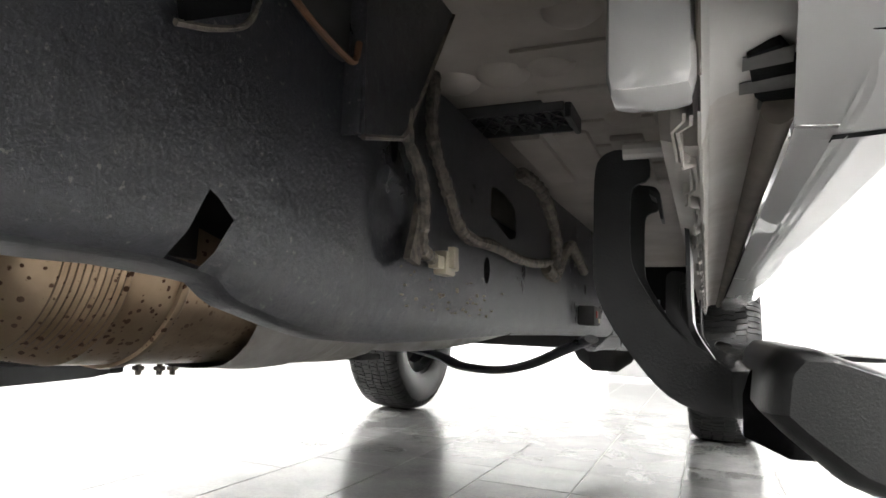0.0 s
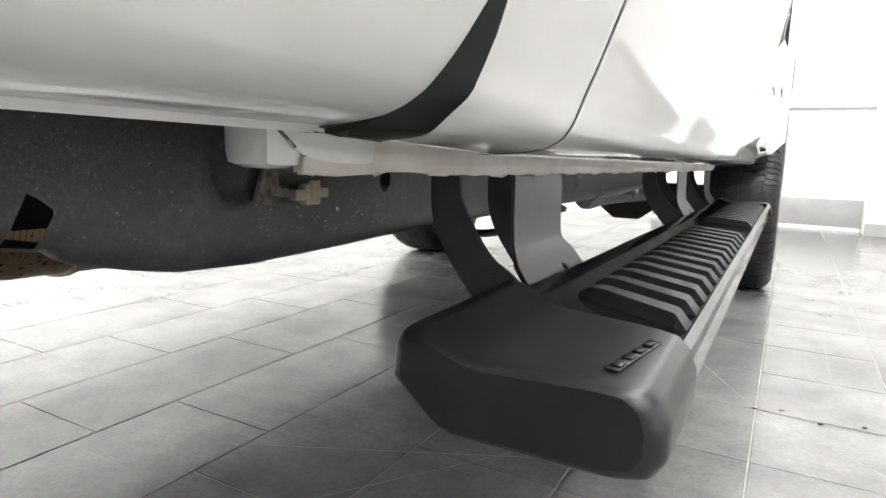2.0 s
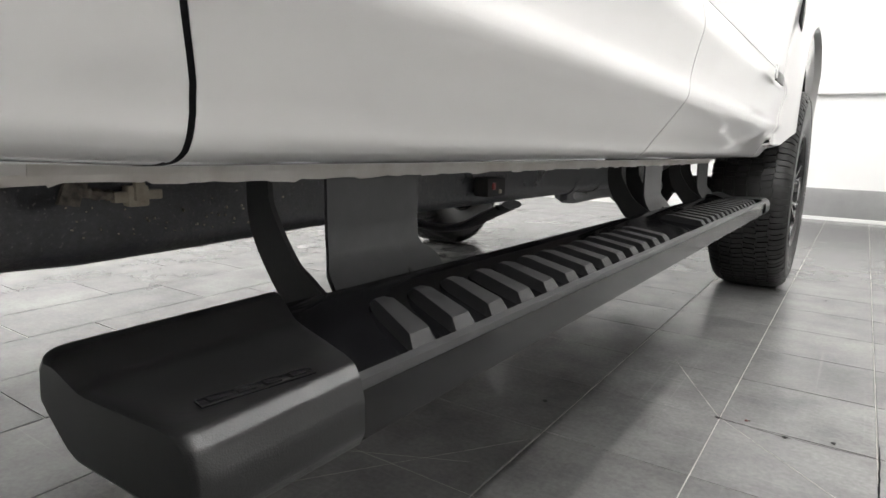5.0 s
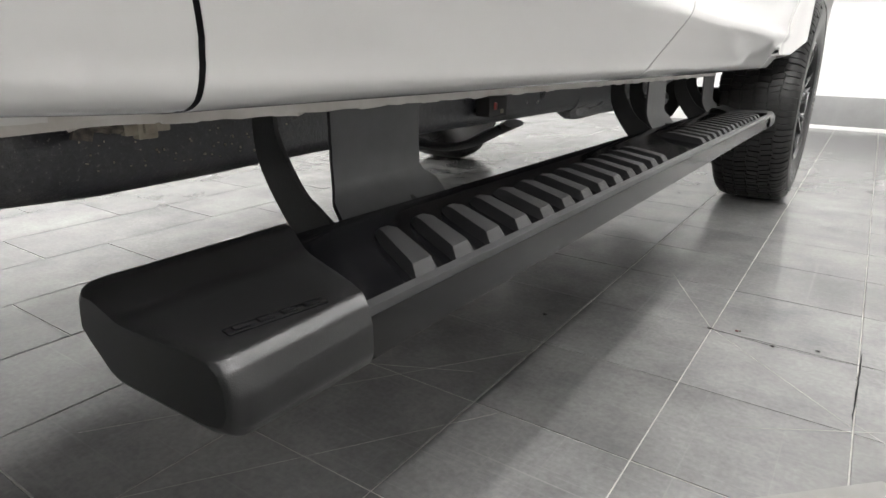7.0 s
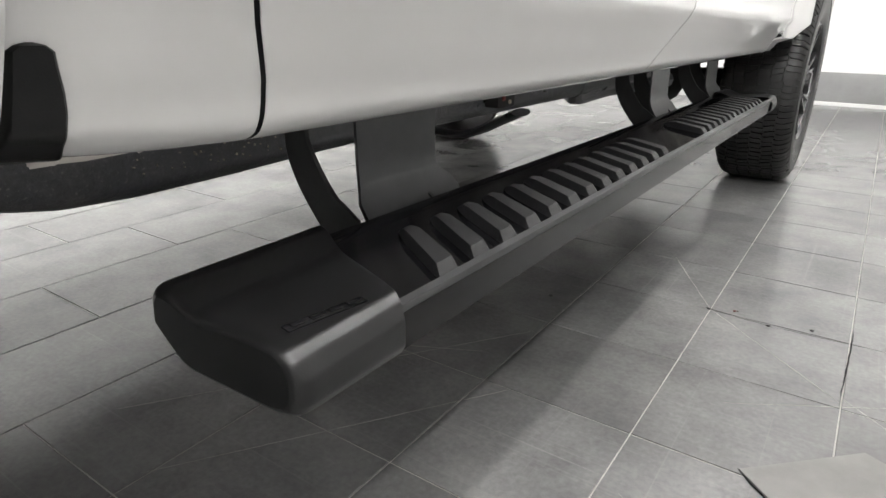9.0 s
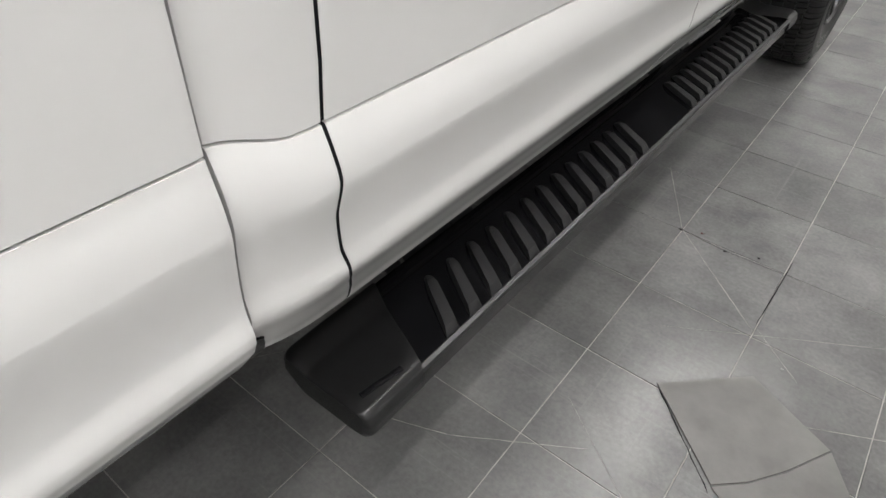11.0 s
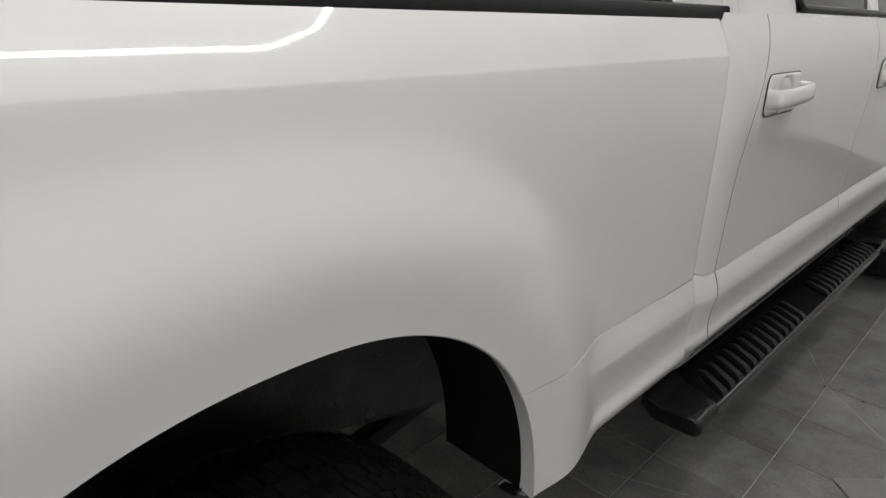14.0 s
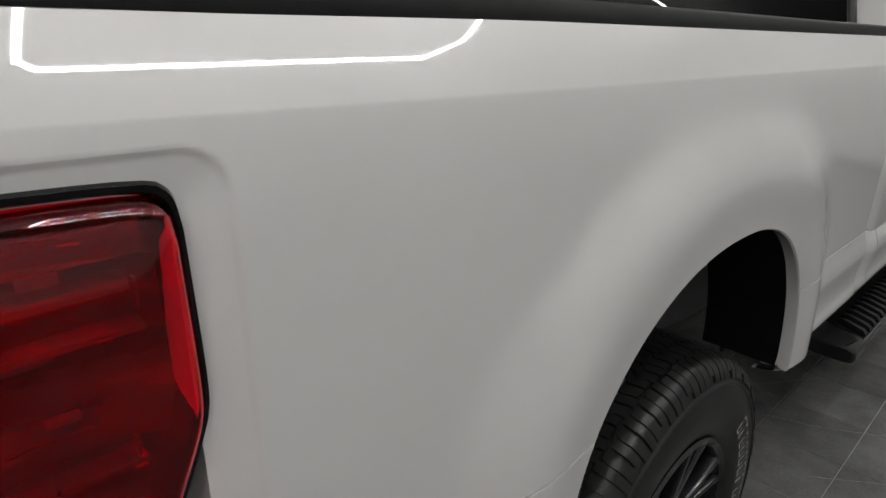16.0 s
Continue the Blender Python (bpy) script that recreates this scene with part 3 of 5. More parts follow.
# rocker: painted box under the doors with its pinch flange
rocker_line = [(0.094, 0.640), (0.091, 0.632), (0.075, 0.6295), (0.060, 0.6270), (0.0505, 0.6240), (0.0462, 0.6195), (0.0440, 0.6040), (0.0430, 0.5995), (0.036, 0.5995), (0.034, 0.600), (0.022, 0.604), (0.018, 0.66), (0.02, 0.72), (0.09, 0.72)]
v, f = prism_y(rocker_line, 0.41, 2.50)
mesh_object("rocker", v, f, M_primer, truck, "dusty painted rocker with ragged pinch flange", rake=True)
def flange_sheet(x, loops, low):
    """A thin upright sheet along the sill, bowed inwards at the loops (start, end, depth)."""
    rng = random.Random(int(x * 1e5))
    ys = sorted(set([round(0.345 + 0.02 * k, 4) for k in range(107)] + [round(v, 4) for a, b, d in loops for v in (a, a + 0.006, b - 0.006, b)]))
    rows = []
    for y in ys:
        bow = max([d * step(a - 0.001, a + 0.006, y) * step(b + 0.001, b - 0.006, y) for a, b, d in loops] + [0.0])
        z = low + rng.uniform(-0.0012, 0.0012) - 0.002 * (bow > 0.002) + 0.003 * step(0.60, 0.45, y)
        xx = x - bow + rng.uniform(-0.0004, 0.0004)
        rows += [(xx, y, 0.6035), (xx, y, z), (xx - 0.0014, y, z), (xx - 0.0014, y, 0.6035)]
    return mesh_object("pinch_flange", rows, grid_faces(len(ys), 4), M_primer, truck, "ragged white pinch weld flange under the sill", smooth=False, rake=True)


flange_sheet(0.0425, [], 0.5915)
flange_sheet(0.0395, [(0.358, 0.432, 0.0062), (0.49, 0.535, 0.005)] + [(0.60 + 0.115 * k, 0.64 + 0.115 * k, 0.0035) for k in range(15)], 0.591)
flange_sheet(0.0365, [(0.358, 0.425, 0.0055), (0.492, 0.53, 0.0045), (0.71, 0.74, 0.004), (0.95, 1.0, 0.004), (1.3, 1.36, 0.004), (1.9, 1.96, 0.004)], 0.5920)
part("rocker_end", box(0.006, 0.0412, 0.319, 0.352, 0.5965, 0.80, 0.009), M_paint, truck, "white folded end of the rocker", rake=True)
closing = rounded([(0.4096, 0.5995), (0.365, 0.600), (0.340, 0.605), (0.320, 0.624), (0.313, 0.66), (0.311, 0.80)], 0.25, 3)
verts = []
for k, (y, z) in enumerate(closing):
    (ya, za), (yb, zb) = closing[max(0, k - 1)], closing[min(len(closing) - 1, k + 1)]
    run = math.hypot(yb - ya, zb - za)
    ny, nz = (zb - za) / run, (ya - yb) / run
    for x, off in ((0.0425, 0.0), (0.0440, 0.0045), (0.0462, 0.020), (0.0505, 0.0245), (0.060, 0.0275), (0.075, 0.030), (0.091, 0.0325), (0.094, 0.0405)):
        verts.append((x, y + ny * off, z + nz * off))
mesh_object("corner_closing", verts, grid_faces(len(closing), 8), M_corner, truck, "dusty white panel closing the cab corner", rake=True)
mesh_object("panel_seam", *tube(smooth_path([(0.0420, 0.3105, 0.70), (0.0420, 0.3125, 0.66), (0.0420, 0.3195, 0.626), (0.0420, 0.339, 0.6085)]), 0.0011, 6), M_seal, truck, "dark seam beside the rocker end", rake=True)
part("rocker_inner", box(0.004, 0.038, 0.34, 0.37, 0.612, 0.80, 0.004), M_pan, truck, rake=True)
v, f = tube([(0.0795, 0.428, 0.6215), (0.0795, 2.4, 0.6215)], 0.0085, 12)
mesh_object("sill_seal", v, f, M_seal, truck, "brown dusty rubber seal under the door", rake=True)
mesh_object("floor_pan", *prism_y([(-1.49, 0.80), (0.0, 0.80), (0.02, 0.72), (0.03, 0.72), (0.03, 0.83), (-1.5, 0.83)], 0.34, 2.9), M_pan, truck, "beige painted floor pan seen from below", rake=True)
for k in range(7):
    part("pan_rib", box(-0.15, -0.02, 0.56 + 0.12 * k, 0.60 + 0.12 * k, 0.7955, 0.802, 0.003), M_pan, truck, rake=True)
for k in range(5):
    part("pan_rib", box(-0.62, -0.3, 0.5 + 0.16 * k, 0.56 + 0.16 * k, 0.795, 0.803, 0.004), M_pan, truck, rake=True)

for x, y, r in ((-0.237, 0.745, 0.032), (-0.175, 0.738, 0.034), (-0.115, 0.725, 0.030), (-0.07, 0.62, 0.03), (-0.06, 0.92, 0.026)):
    v, f = lathe([(0.802, r), (0.7975, r * 0.92), (0.792, r * 0.7), (0.7895, r * 0.4), (0.789, 0.0005)], 24, (x, y, 0), "z")
    mesh_object("pan_boss", v, f, M_pan, truck, rake=True, angle=60)
for x0, y0, y1 in ((-0.235, 0.96, 1.24), (-0.165, 0.95, 1.22), (-0.09, 1.0, 1.3)):
    part("pan_rib", box(x0, x0 + 0.05, y0, y1, 0.790, 0.803, 0.006), M_pan, truck, rake=True)

# hems of the corner and the doors, turned up behind their lower edges
for y0, y1 in ((0.298, 0.424), (0.430, 1.262), (1.272, 2.49)):
    verts, ys = [], np.linspace(y0, y1, 24)
    for y in ys:
        up, edge = corner_lift(y, 0.609), cab_x(y, 0.6084)
        inner = 0.0875 - 0.1 * max(0.0, 0.44 - y)
        verts += [(edge + 0.001, y, 0.6080 + up), (inner, y, 0.6102 + up), (inner, y, 0.6117 + up), (edge + 0.001, y, 0.6096 + up)]
    mesh_object("hem", verts, grid_faces(24, 4, close_m=True) + [(0, 1, 2, 3), (95, 94, 93, 92)], M_paint, truck, rake=True)

# the corner's hem runs on rearwards as a narrow tongue behind the guard
verts = []
for y in np.linspace(0.262, 0.2975, 6):
    up, inner = 0.0062 * (0.446 - y) / 0.152, 0.0875 - 0.1 * (0.44 - y)
    verts += [(0.100, y, 0.6084 + up), (inner, y, 0.6102 + up), (inner, y, 0.6117 + up), (0.100, y, 0.6100 + up)]
mesh_object("hem", verts, grid_faces(6, 4, close_m=True) + [(0, 1, 2, 3), (23, 22, 21, 20)], M_paint, truck, rake=True)

# black gap guard wrapped round the foot of the cab corner, with fins below
G0 = 0.2945
guard_front = [(0.327, 0.604), (0.3265, 0.612), (0.3235, 0.620), (0.3225, 0.630), (0.3225, 0.642), (0.3205, 0.655), (0.317, 0.668), (0.3145, 0.68)]
verts, rows = [], [p for p in CAB if p[1] < 0.672] + [(0, 0.672), (0, 0.6755), (0, 0.6785), (0, 0.680)]
for x, z in rows:
    trim = 0.0055 * step(0.6755, 0.680, z) ** 2
    g1 = interp(guard_front, z)
    for y, lift in ((G0 - 0.006 + trim, -0.012), (G0 + trim, -0.006), (G0 + 0.001 + trim, 0.001), (G0 + 0.003 + trim, 0.0038), (g1 - 0.003 - trim, 0.0038), (g1 - 0.001 - trim, 0.001), (g1 - trim, -0.006)):
        low = 0.0015 * step(0.63, 0.612, z) * (lift > 0)
        verts.append((cab_x(max(y, 0.296), z) + (lift if z < 0.6795 else lift - 0.004), y, z - low + corner_lift(max(y, 0.296), z)))
mesh_object("gap_guard", verts, grid_faces(len(rows), 7), M_plastic, truck, "black plastic guard closing the gap behind the cab", rake=True)
pocket = [(0.0615, 0.368), (0.074, 0.359), (0.0905, 0.40), (0.0905, 0.452), (0.080, 0.446), (0.068, 0.42)]
mesh_object("vent_pocket", [(x, y, 0.6262) for x, y in pocket] + [(x, y, 0.6305) for x, y in pocket], [tuple(range(6))[::-1], tuple(range(6, 12))] + [(i, (i + 1) % 6, (i + 1) % 6 + 6, i + 6) for i in range(6)], M_liner, truck, "black vent pocket at the cab corner", smooth=False, rake=True)
for (xa, ya), (xb, yb), wide in (((0.0600, 0.378), (0.0800, 0.371), 0.010), ((0.0600, 0.408), (0.0880, 0.402), 0.010), ((0.070, 0.432), (0.0890, 0.446), 0.006)):
    v = [(xa, ya, 0.6235), (xb, yb, 0.6228), (xb, yb - wide, 0.6260), (xa, ya - wide * 0.8, 0.6265)]
    v += [(a, b + 0.0016, c + 0.0012) for a, b, c in v]
    mesh_object("guard_fin", v, [(0, 1, 2, 3), (7, 6, 5, 4), (0, 4, 5, 1), (1, 5, 6, 2), (2, 6, 7, 3), (3, 7, 4, 0)], M_fin, truck, "grey plastic fin of the vent", smooth=False, rake=True)

# cab back, roof, glass
part("cab_back", box(2 * CX - 0.15, 0.15, 0.30, 0.33, 0.80, 1.462, 0.012), M_paint, truck, rake=True)
GREEN = [(0.192, 1.462), (0.172, 1.53), (0.10, 1.74), (0.03, 1.90), (-0.04, 1.96), (-0.2, 1.985)]


def greenhouse(mirror):
    sgn = (lambda x: 2 * CX - x) if mirror else (lambda x: x)
    out = []
    for name, mat, y0, y1, rows in (("roof_pillar", M_paint, 0.33, 0.66, GREEN), ("roof_pillar", M_paint, 1.36, 1.45, GREEN), ("roof_rail", M_paint, 0.66, 2.9, GREEN[2:]),
                                    ("side_window", M_glass, 0.66, 1.36, [(0.178, 1.468), (0.166, 1.525), (0.095, 1.738)]), ("side_window", M_glass, 1.45, 2.62, [(0.178, 1.468), (0.166, 1.525), (0.095, 1.738)])):
        pr = rounded(rows, 0.25, 1)
        verts = [(sgn(x - 0.05 * max(0, 0.42 - y)), y, z) for x, z in pr for y in np.linspace(y0, y1, 8)]
        mesh_object(name, verts, grid_faces(len(pr), 8), mat, truck, rake=True)
    v, f = tube([(sgn(0.187), 0.70, 1.478), (sgn(0.187), 2.6, 1.478)], 0.011, 8, squash=0.9)
    mesh_object("window_trim", v, f, M_plastic, truck, rake=True)
    v, f = tube(smooth_path([(sgn(0.187), 0.71, 1.478), (sgn(0.185), 0.675, 1.49), (sgn(0.165), 0.66, 1.54), (sgn(0.1), 0.66, 1.73)]), 0.012, 8)
    mesh_object("window_trim", v, f, M_plastic, truck, rake=True)


greenhouse(False)
greenhouse(True)
part("roof", box(2 * CX + 0.2, -0.2, 0.42, 2.5, 1.96, 1.99, 0.012), M_paint, truck, rake=True)
back = []
for z, y in ((1.45, 0.315), (1.9, 0.40), (1.97, 0.43)):
    back.append((z, y))
for x0, x1, name, mat in ((-1.55, 0.055, "rear_window", M_glass), (0.055, 0.165, "rear_pillar", M_paint), (-1.64, -1.55, "rear_pillar", M_paint)):
    verts = []
    for z, y in back:
        t = (z - 1.45) / 0.52
        for x in (x0, x1):
            xx = x - 0.10 * t if x > CX else x + 0.10 * t
            verts.append((xx, y, z))
    mesh_object(name, verts, grid_faces(3, 2), mat, truck, rake=True)
v, f = tube([(0.05, 0.312, 1.455), (-0.06, 0.39, 1.9)], 0.012, 8)
mesh_object("window_trim", v, f, M_plastic, truck, rake=True)
part("hood", box(2 * CX + 0.0, 0.12, 2.75, 4.0, 1.28, 1.36, 0.04), M_paint, truck, rake=True)
part("front_bumper", box(2 * CX - 0.1, 0.1, 3.95, 4.25, 0.62, 0.86, 0.05), M_paint, truck, rake=True)

# bed box inside
part("bed_floor", box(2 * CX + 0.165, -0.165, BED_TAIL + 0.03, BED_FRONT, 0.93, 0.96, 0.004), M_dark, truck, rake=True)
part("bed_wall", box(2 * CX - 0.1, 0.1, BED_FRONT - 0.03, BED_FRONT, 0.93, 1.43, 0.008), M_paint, truck, rake=True)
part("bed_inner", box(0.06, 0.09, BED_TAIL + 0.03, BED_FRONT - 0.035, 1.155, 1.44, 0.004), M_paint, truck, rake=True)
part("inner_fender", box(0.062, 0.088, BED_TAIL + 0.03, BED_FRONT - 0.035, 1.03, 1.153, 0.004), M_liner, truck, "dark inner face of the bed above the wheel", rake=True)
part("bed_inner", box(2 * CX - 0.09, 2 * CX - 0.06, BED_TAIL + 0.03, BED_FRONT - 0.035, 0.93, 1.44, 0.004), M_paint, truck, rake=True)
part("bed_skirt", box(0.052, 0.060, -0.27, 0.235, 0.66, 0.955, 0.002), M_dark, truck, "dark inner skirt of the bed", rake=True)
part("tailgate", box(2 * CX - 0.09, 0.09, BED_TAIL - 0.03, BED_TAIL + 0.02, 0.93, 1.44, 0.012), M_paint, truck, rake=True)
for s in (0, 1):
    line = [(0.170, 1.446), (0.171, 1.450), (0.169, 1.470), (0.165, 1.4745), (0.10, 1.477), (0.075, 1.476), (0.07, 1.44), (0.085, 1.44), (0.085, 1.446)]
    if s:
        line = [(2 * CX - x, z) for x, z in line][::-1]
    v, f = prism_y(line, BED_TAIL - 0.02, BED_FRONT + 0.045)
    mesh_object("bed_rail_cap", v, f, M_cap, truck, "black textured plastic cap on the bed rail", rake=True, angle=50)

from mathutils import geometry

# wheel housings
def housing(axle, arch, half):
    """Dark liner of a wheel well: a tunnel from the arch inwards, open below."""
    verts, n = [], 40
    for k in range(n + 1):
        a = math.pi * k / n
        y = arch[0] - (arch[2] + 0.03) * math.cos(a)
        z = arch[1] - 0.03 + (arch[3] + 0.045) * abs(math.sin(a)) ** 0.85
        for x in (0.19, half):
            verts.append((x, y, z))
    return mesh_object("wheel_liner", verts, grid_faces(n + 1, 2), M_liner, truck, "black wheel well liner", rake=True)


verts, n = [], 44
for k in range(n + 1):
    a = -1.25 + (math.pi * 0.5 + 1.25) * k / n
    e = 2 / ARCH_R[4]
    y = AXLE_R + 0.430 * math.copysign(abs(math.sin(a)) ** e, a)
    z = 0.69 + 0.436 * max(0.0, math.cos(a)) ** e
    for x in (0.206, 0.11, 0.016):
        verts.append((x, y, z))
for x in (0.206, 0.11, 0.016):
    verts.append((x, AXLE_R + 0.427, 0.69))
mesh_object("wheel_liner", verts, grid_faces(n + 2, 3), M_liner, truck, "black felt liner at the front of the wheel well", rake=True)
def curled_strip(line, y0, y1, taper, thick):
    """A thin strip along (x, z) points, narrowing towards its end."""
    verts, last = [], len(line) - 1
    for k, (x, z) in enumerate(line):
        u = taper * k / last
        for yy, dz in ((y0 + u * 0.3, 0.0), (y1 - u, 0.0), (y1 - u, thick), (y0 + u * 0.3, thick)):
            verts.append((x, yy, z + dz))
    return verts, grid_faces(len(line), 4, close_m=True) + [(3, 2, 1, 0), tuple(4 * last + q for q in range(4))]


v, f = curled_strip(rounded([(0.2125, 0.688), (0.207, 0.681), (0.193, 0.676), (0.170, 0.670), (0.146, 0.664)], 0.25, 2), AXLE_R + 0.424, AXLE_R + 0.470, 0.024, 0.0025)
mesh_object("arch_foot", v, f, M_paint, truck, "white turned-in foot of the wheel arch", rake=True)
v, f = curled_strip(rounded([(0.203, 0.692), (0.199, 0.683), (0.185, 0.679), (0.160, 0.674)], 0.25, 2), AXLE_R + 0.412, AXLE_R + 0.440, 0.010, 0.006)
mesh_object("liner_tab", v, f, M_plastic, truck, "black clip at the foot of the liner", rake=True)
housing(AXLE_F, ARCH_F, -0.25)
part("bed_underside", box(2 * CX + 0.1, 0.10, -1.7, 0.25, 1.135, 1.15, 0.004), M_dark, truck, rake=True)

# ---------- wheels ----------
def wheel(x_centre, y, side, name="wheel"):
    """side: +1 when the outer face looks to +x."""
    w = new(name)
    w.parent = truck
    tagged(w, "black alloy wheel with an all-terrain tyre")
    c = (x_centre, y, HUB_Z)
    h = 0.137
    prof = [(-0.13, 0.235), (-0.150, 0.262), (-0.162, 0.33), (-0.156, 0.376), (-0.150, 0.390), (-0.138, 0.407), (-0.12, 0.4165), (-0.012, 0.4205), (0.095, 0.4165), (0.113, 0.407), (0.126, 0.390), (0.1315, 0.376), (h, 0.33), (0.132, 0.29), (0.131, 0.287), (0.125, 0.262), (0.105, 0.235)]
    v, f = lathe([(a * side, r) for a, r in prof], 84, c)
    tyre = mesh_object("tyre", v, f, M_rubber, w, "all-terrain tyre with blocky tread")
    v, f = lathe([(a * side, r) for a, r in [(0.1290, 0.381), (0.1335, 0.3785), (0.1350, 0.3755), (0.1345, 0.3725), (0.1315, 0.3705)]], 84, c)
    mesh_object("sidewall_ring", v, f, M_rubber, tyre, "raised ring round the sidewall")

    def crown(a):
        """Radius of the tread at an axial place: flat in the middle, rolling over the shoulders."""
        return float(np.interp(abs(a + 0.012), (0, 0.06, 0.09, 0.105, 0.118, 0.128, 0.136, 0.142, 0.146), (0.430, 0.4292, 0.4275, 0.4255, 0.4215, 0.415, 0.406, 0.395, 0.384)))

    # tread blocks in ribs between narrow zigzag grooves, cross cuts wide and narrow by turns
    v, f = [], []
    bands = [(-0.157, -0.105, 0.0), (-0.100, -0.062, 0.35), (-0.057, -0.016, 0.6), (-0.011, 0.030, 0.1), (0.035, 0.073, 0.85), (0.078, 0.133, 0.2)]
    for b, (a0, a1, off) in enumerate(bands):
        outer = b in (0, 5)
        count = 108
        steps = 8 if outer else 3
        for k in range(count):
            pitch = 2 * math.pi / count
            t0 = (k + off) * pitch
            t1 = t0 + (1 - (0.13 if k % 2 else 0.25)) * pitch
            kink = 0.0024 if k % 4 < 2 else -0.0024
            lo, hi = (a0 if b == 0 else a0 + kink), (a1 if b == 5 else a1 + kink)
            if outer and k % 4 == 0:
                lo, hi = (lo + 0.006, hi) if b == 0 else (lo, hi - 0.006)
            o = len(v)
            for q in range(steps + 1):
                u = q / steps
                a = lo + (hi - lo) * u
                bend = (0.011 * u if not outer else 0.012 * (u if b == 5 else 1 - u)) * (1 if b % 2 else -1)
                bend += 0.0025 * math.sin(u * math.pi * 2)
                r = crown(a)
                roll = step(0.105, 0.142, abs(a + 0.012))
                da, dr = -0.007 * roll * (1 if a > 0 else -1), -0.009 + 0.005 * roll
                for t, deep in ((t0, 1), (t0, 0), (t1, 0), (t1, 1)):
                    rr, aa = r + dr * deep, a + da * deep
                    v.append((c[0] + aa * side, c[1] + rr * math.cos(t + bend), c[2] + rr * math.sin(t + bend)))
            f += [(o + 4 * q + m, o + 4 * q + m + 1, o + 4 * q + m + 5, o + 4 * q + m + 4) for q in range(steps) for m in range(3)]
            f += [(o, o + 1, o + 2, o + 3), tuple(o + 4 * steps + m for m in (3, 2, 1, 0))]
    tagged(mesh_object("tread", v, f, M_rubber, tyre, angle=30), kind="stuff")
    # raised outline shapes on the sidewall
    for word in (0.66, 4.85):
        for k in range(8):
            v, f = [], []
            t = word - k * 0.105
            width = 0.07 if k not in (1, 6) else 0.03
            r0, r1 = 0.297, 0.341
            ring = [(r0, t), (r1, t), (r1, t - width), (r0, t - width)]
            for (ra, ta), (rb, tb) in zip(ring, ring[1:] + ring[:1]):
                o = len(v)
                for r, tt, lift in ((ra, ta, 0), (rb, tb, 0), (rb, tb, 1), (ra, ta, 1)):
                    rr = r + (0.004 if lift and r < 0.32 else -0.004 if lift else 0)
                    th = tt + (0.0 if not lift else (-0.012 if tt == t else 0.012))
                    ax = np.interp(rr, (0.29, 0.33, 0.382), (0.132, h, 0.131)) + 0.0012
                    v.append((c[0] + ax * side, c[1] + rr * math.cos(th), c[2] + rr * math.sin(th)))
                f.append((o, o + 1, o + 2, o + 3))
            mesh_object("sidewall_mark", v, f, M_letter, tyre, "white outlined mark on the sidewall", smooth=False)
    # rim
    prof = [(0.105, 0.2385), (0.122, 0.247), (0.128, 0.240), (0.118, 0.229), (0.07, 0.222), (0.02, 0.216), (-0.11, 0.224), (-0.12, 0.24), (-0.105, 0.236)]
    v, f = lathe([(a * side, r) for a, r in prof], 72, c)
    mesh_object("rim", v, f, M_rim, w, "gloss black rim")
    v, f = lathe([(a * side, r) for a, r in [(-0.02, 0.001), (-0.02, 0.17), (-0.09, 0.17)]], 48, c)
    mesh_object("brake_disc", v, f, M_dark, w)
    for k in range(7):
        base = k * 2 * math.pi / 7 + 0.35
        for d in (-0.13, 0.13):
            v, f = [], []
            stations = [(0.055, 0.085, 0.02), (0.10, 0.096, 0.0165), (0.16, 0.103, 0.0145), (0.2, 0.108, 0.015), (0.228, 0.112, 0.019)]
            for r, a, wd in stations:
                t = base + d * (0.35 + 0.65 * (r - 0.055) / 0.173) * 1.15
                u = Vector((0, math.cos(t), math.sin(t)))
                s = Vector((0, -math.sin(t), math.cos(t)))
                for da, ds in ((0, -1), (0.006, -0.7), (0.006, 0.7), (0, 1), (-0.03, 0.8), (-0.03, -0.8)):
                    p = Vector(c) + u * r + s * (ds * wd * 0.62) + Vector(((a + da) * side, 0, 0))
                    v.append(p)
            f = grid_faces(len(stations), 6, close_m=True)
            mesh_object("spoke", v, f, M_rim, w)
    prof = [(0.06, 0.075), (0.088, 0.074), (0.094, 0.068), (0.096, 0.05), (0.125, 0.047), (0.132, 0.042), (0.134, 0.001)]
    v, f = lathe([(a * side, r) for a, r in prof], 40, c)
    mesh_object("hub_cap", v, f, M_rim, w)
    for k in range(8):
        t = k * math.pi / 4
        v, f = lathe([(0.09 * side, 0.011), (0.112 * side, 0.0105), (0.116 * side, 0.006), (0.116 * side, 0.0001)], 6, (c[0], c[1] + 0.062 * math.cos(t), c[2] + 0.062 * math.sin(t)))
        mesh_object("lug_nut", v, f, M_alu_black, w)
    return w


wheel(0.119, AXLE_F, 1)
wheel(0.066, AXLE_R, 1)
wheel(2 * CX - 0.125, AXLE_F, -1)
wheel(2 * CX - 0.082, AXLE_R, -1)

# ---------- running board ----------
board = new("running_board")
board.parent = truck
tagged(board, "long black running board with ribbed step pads")


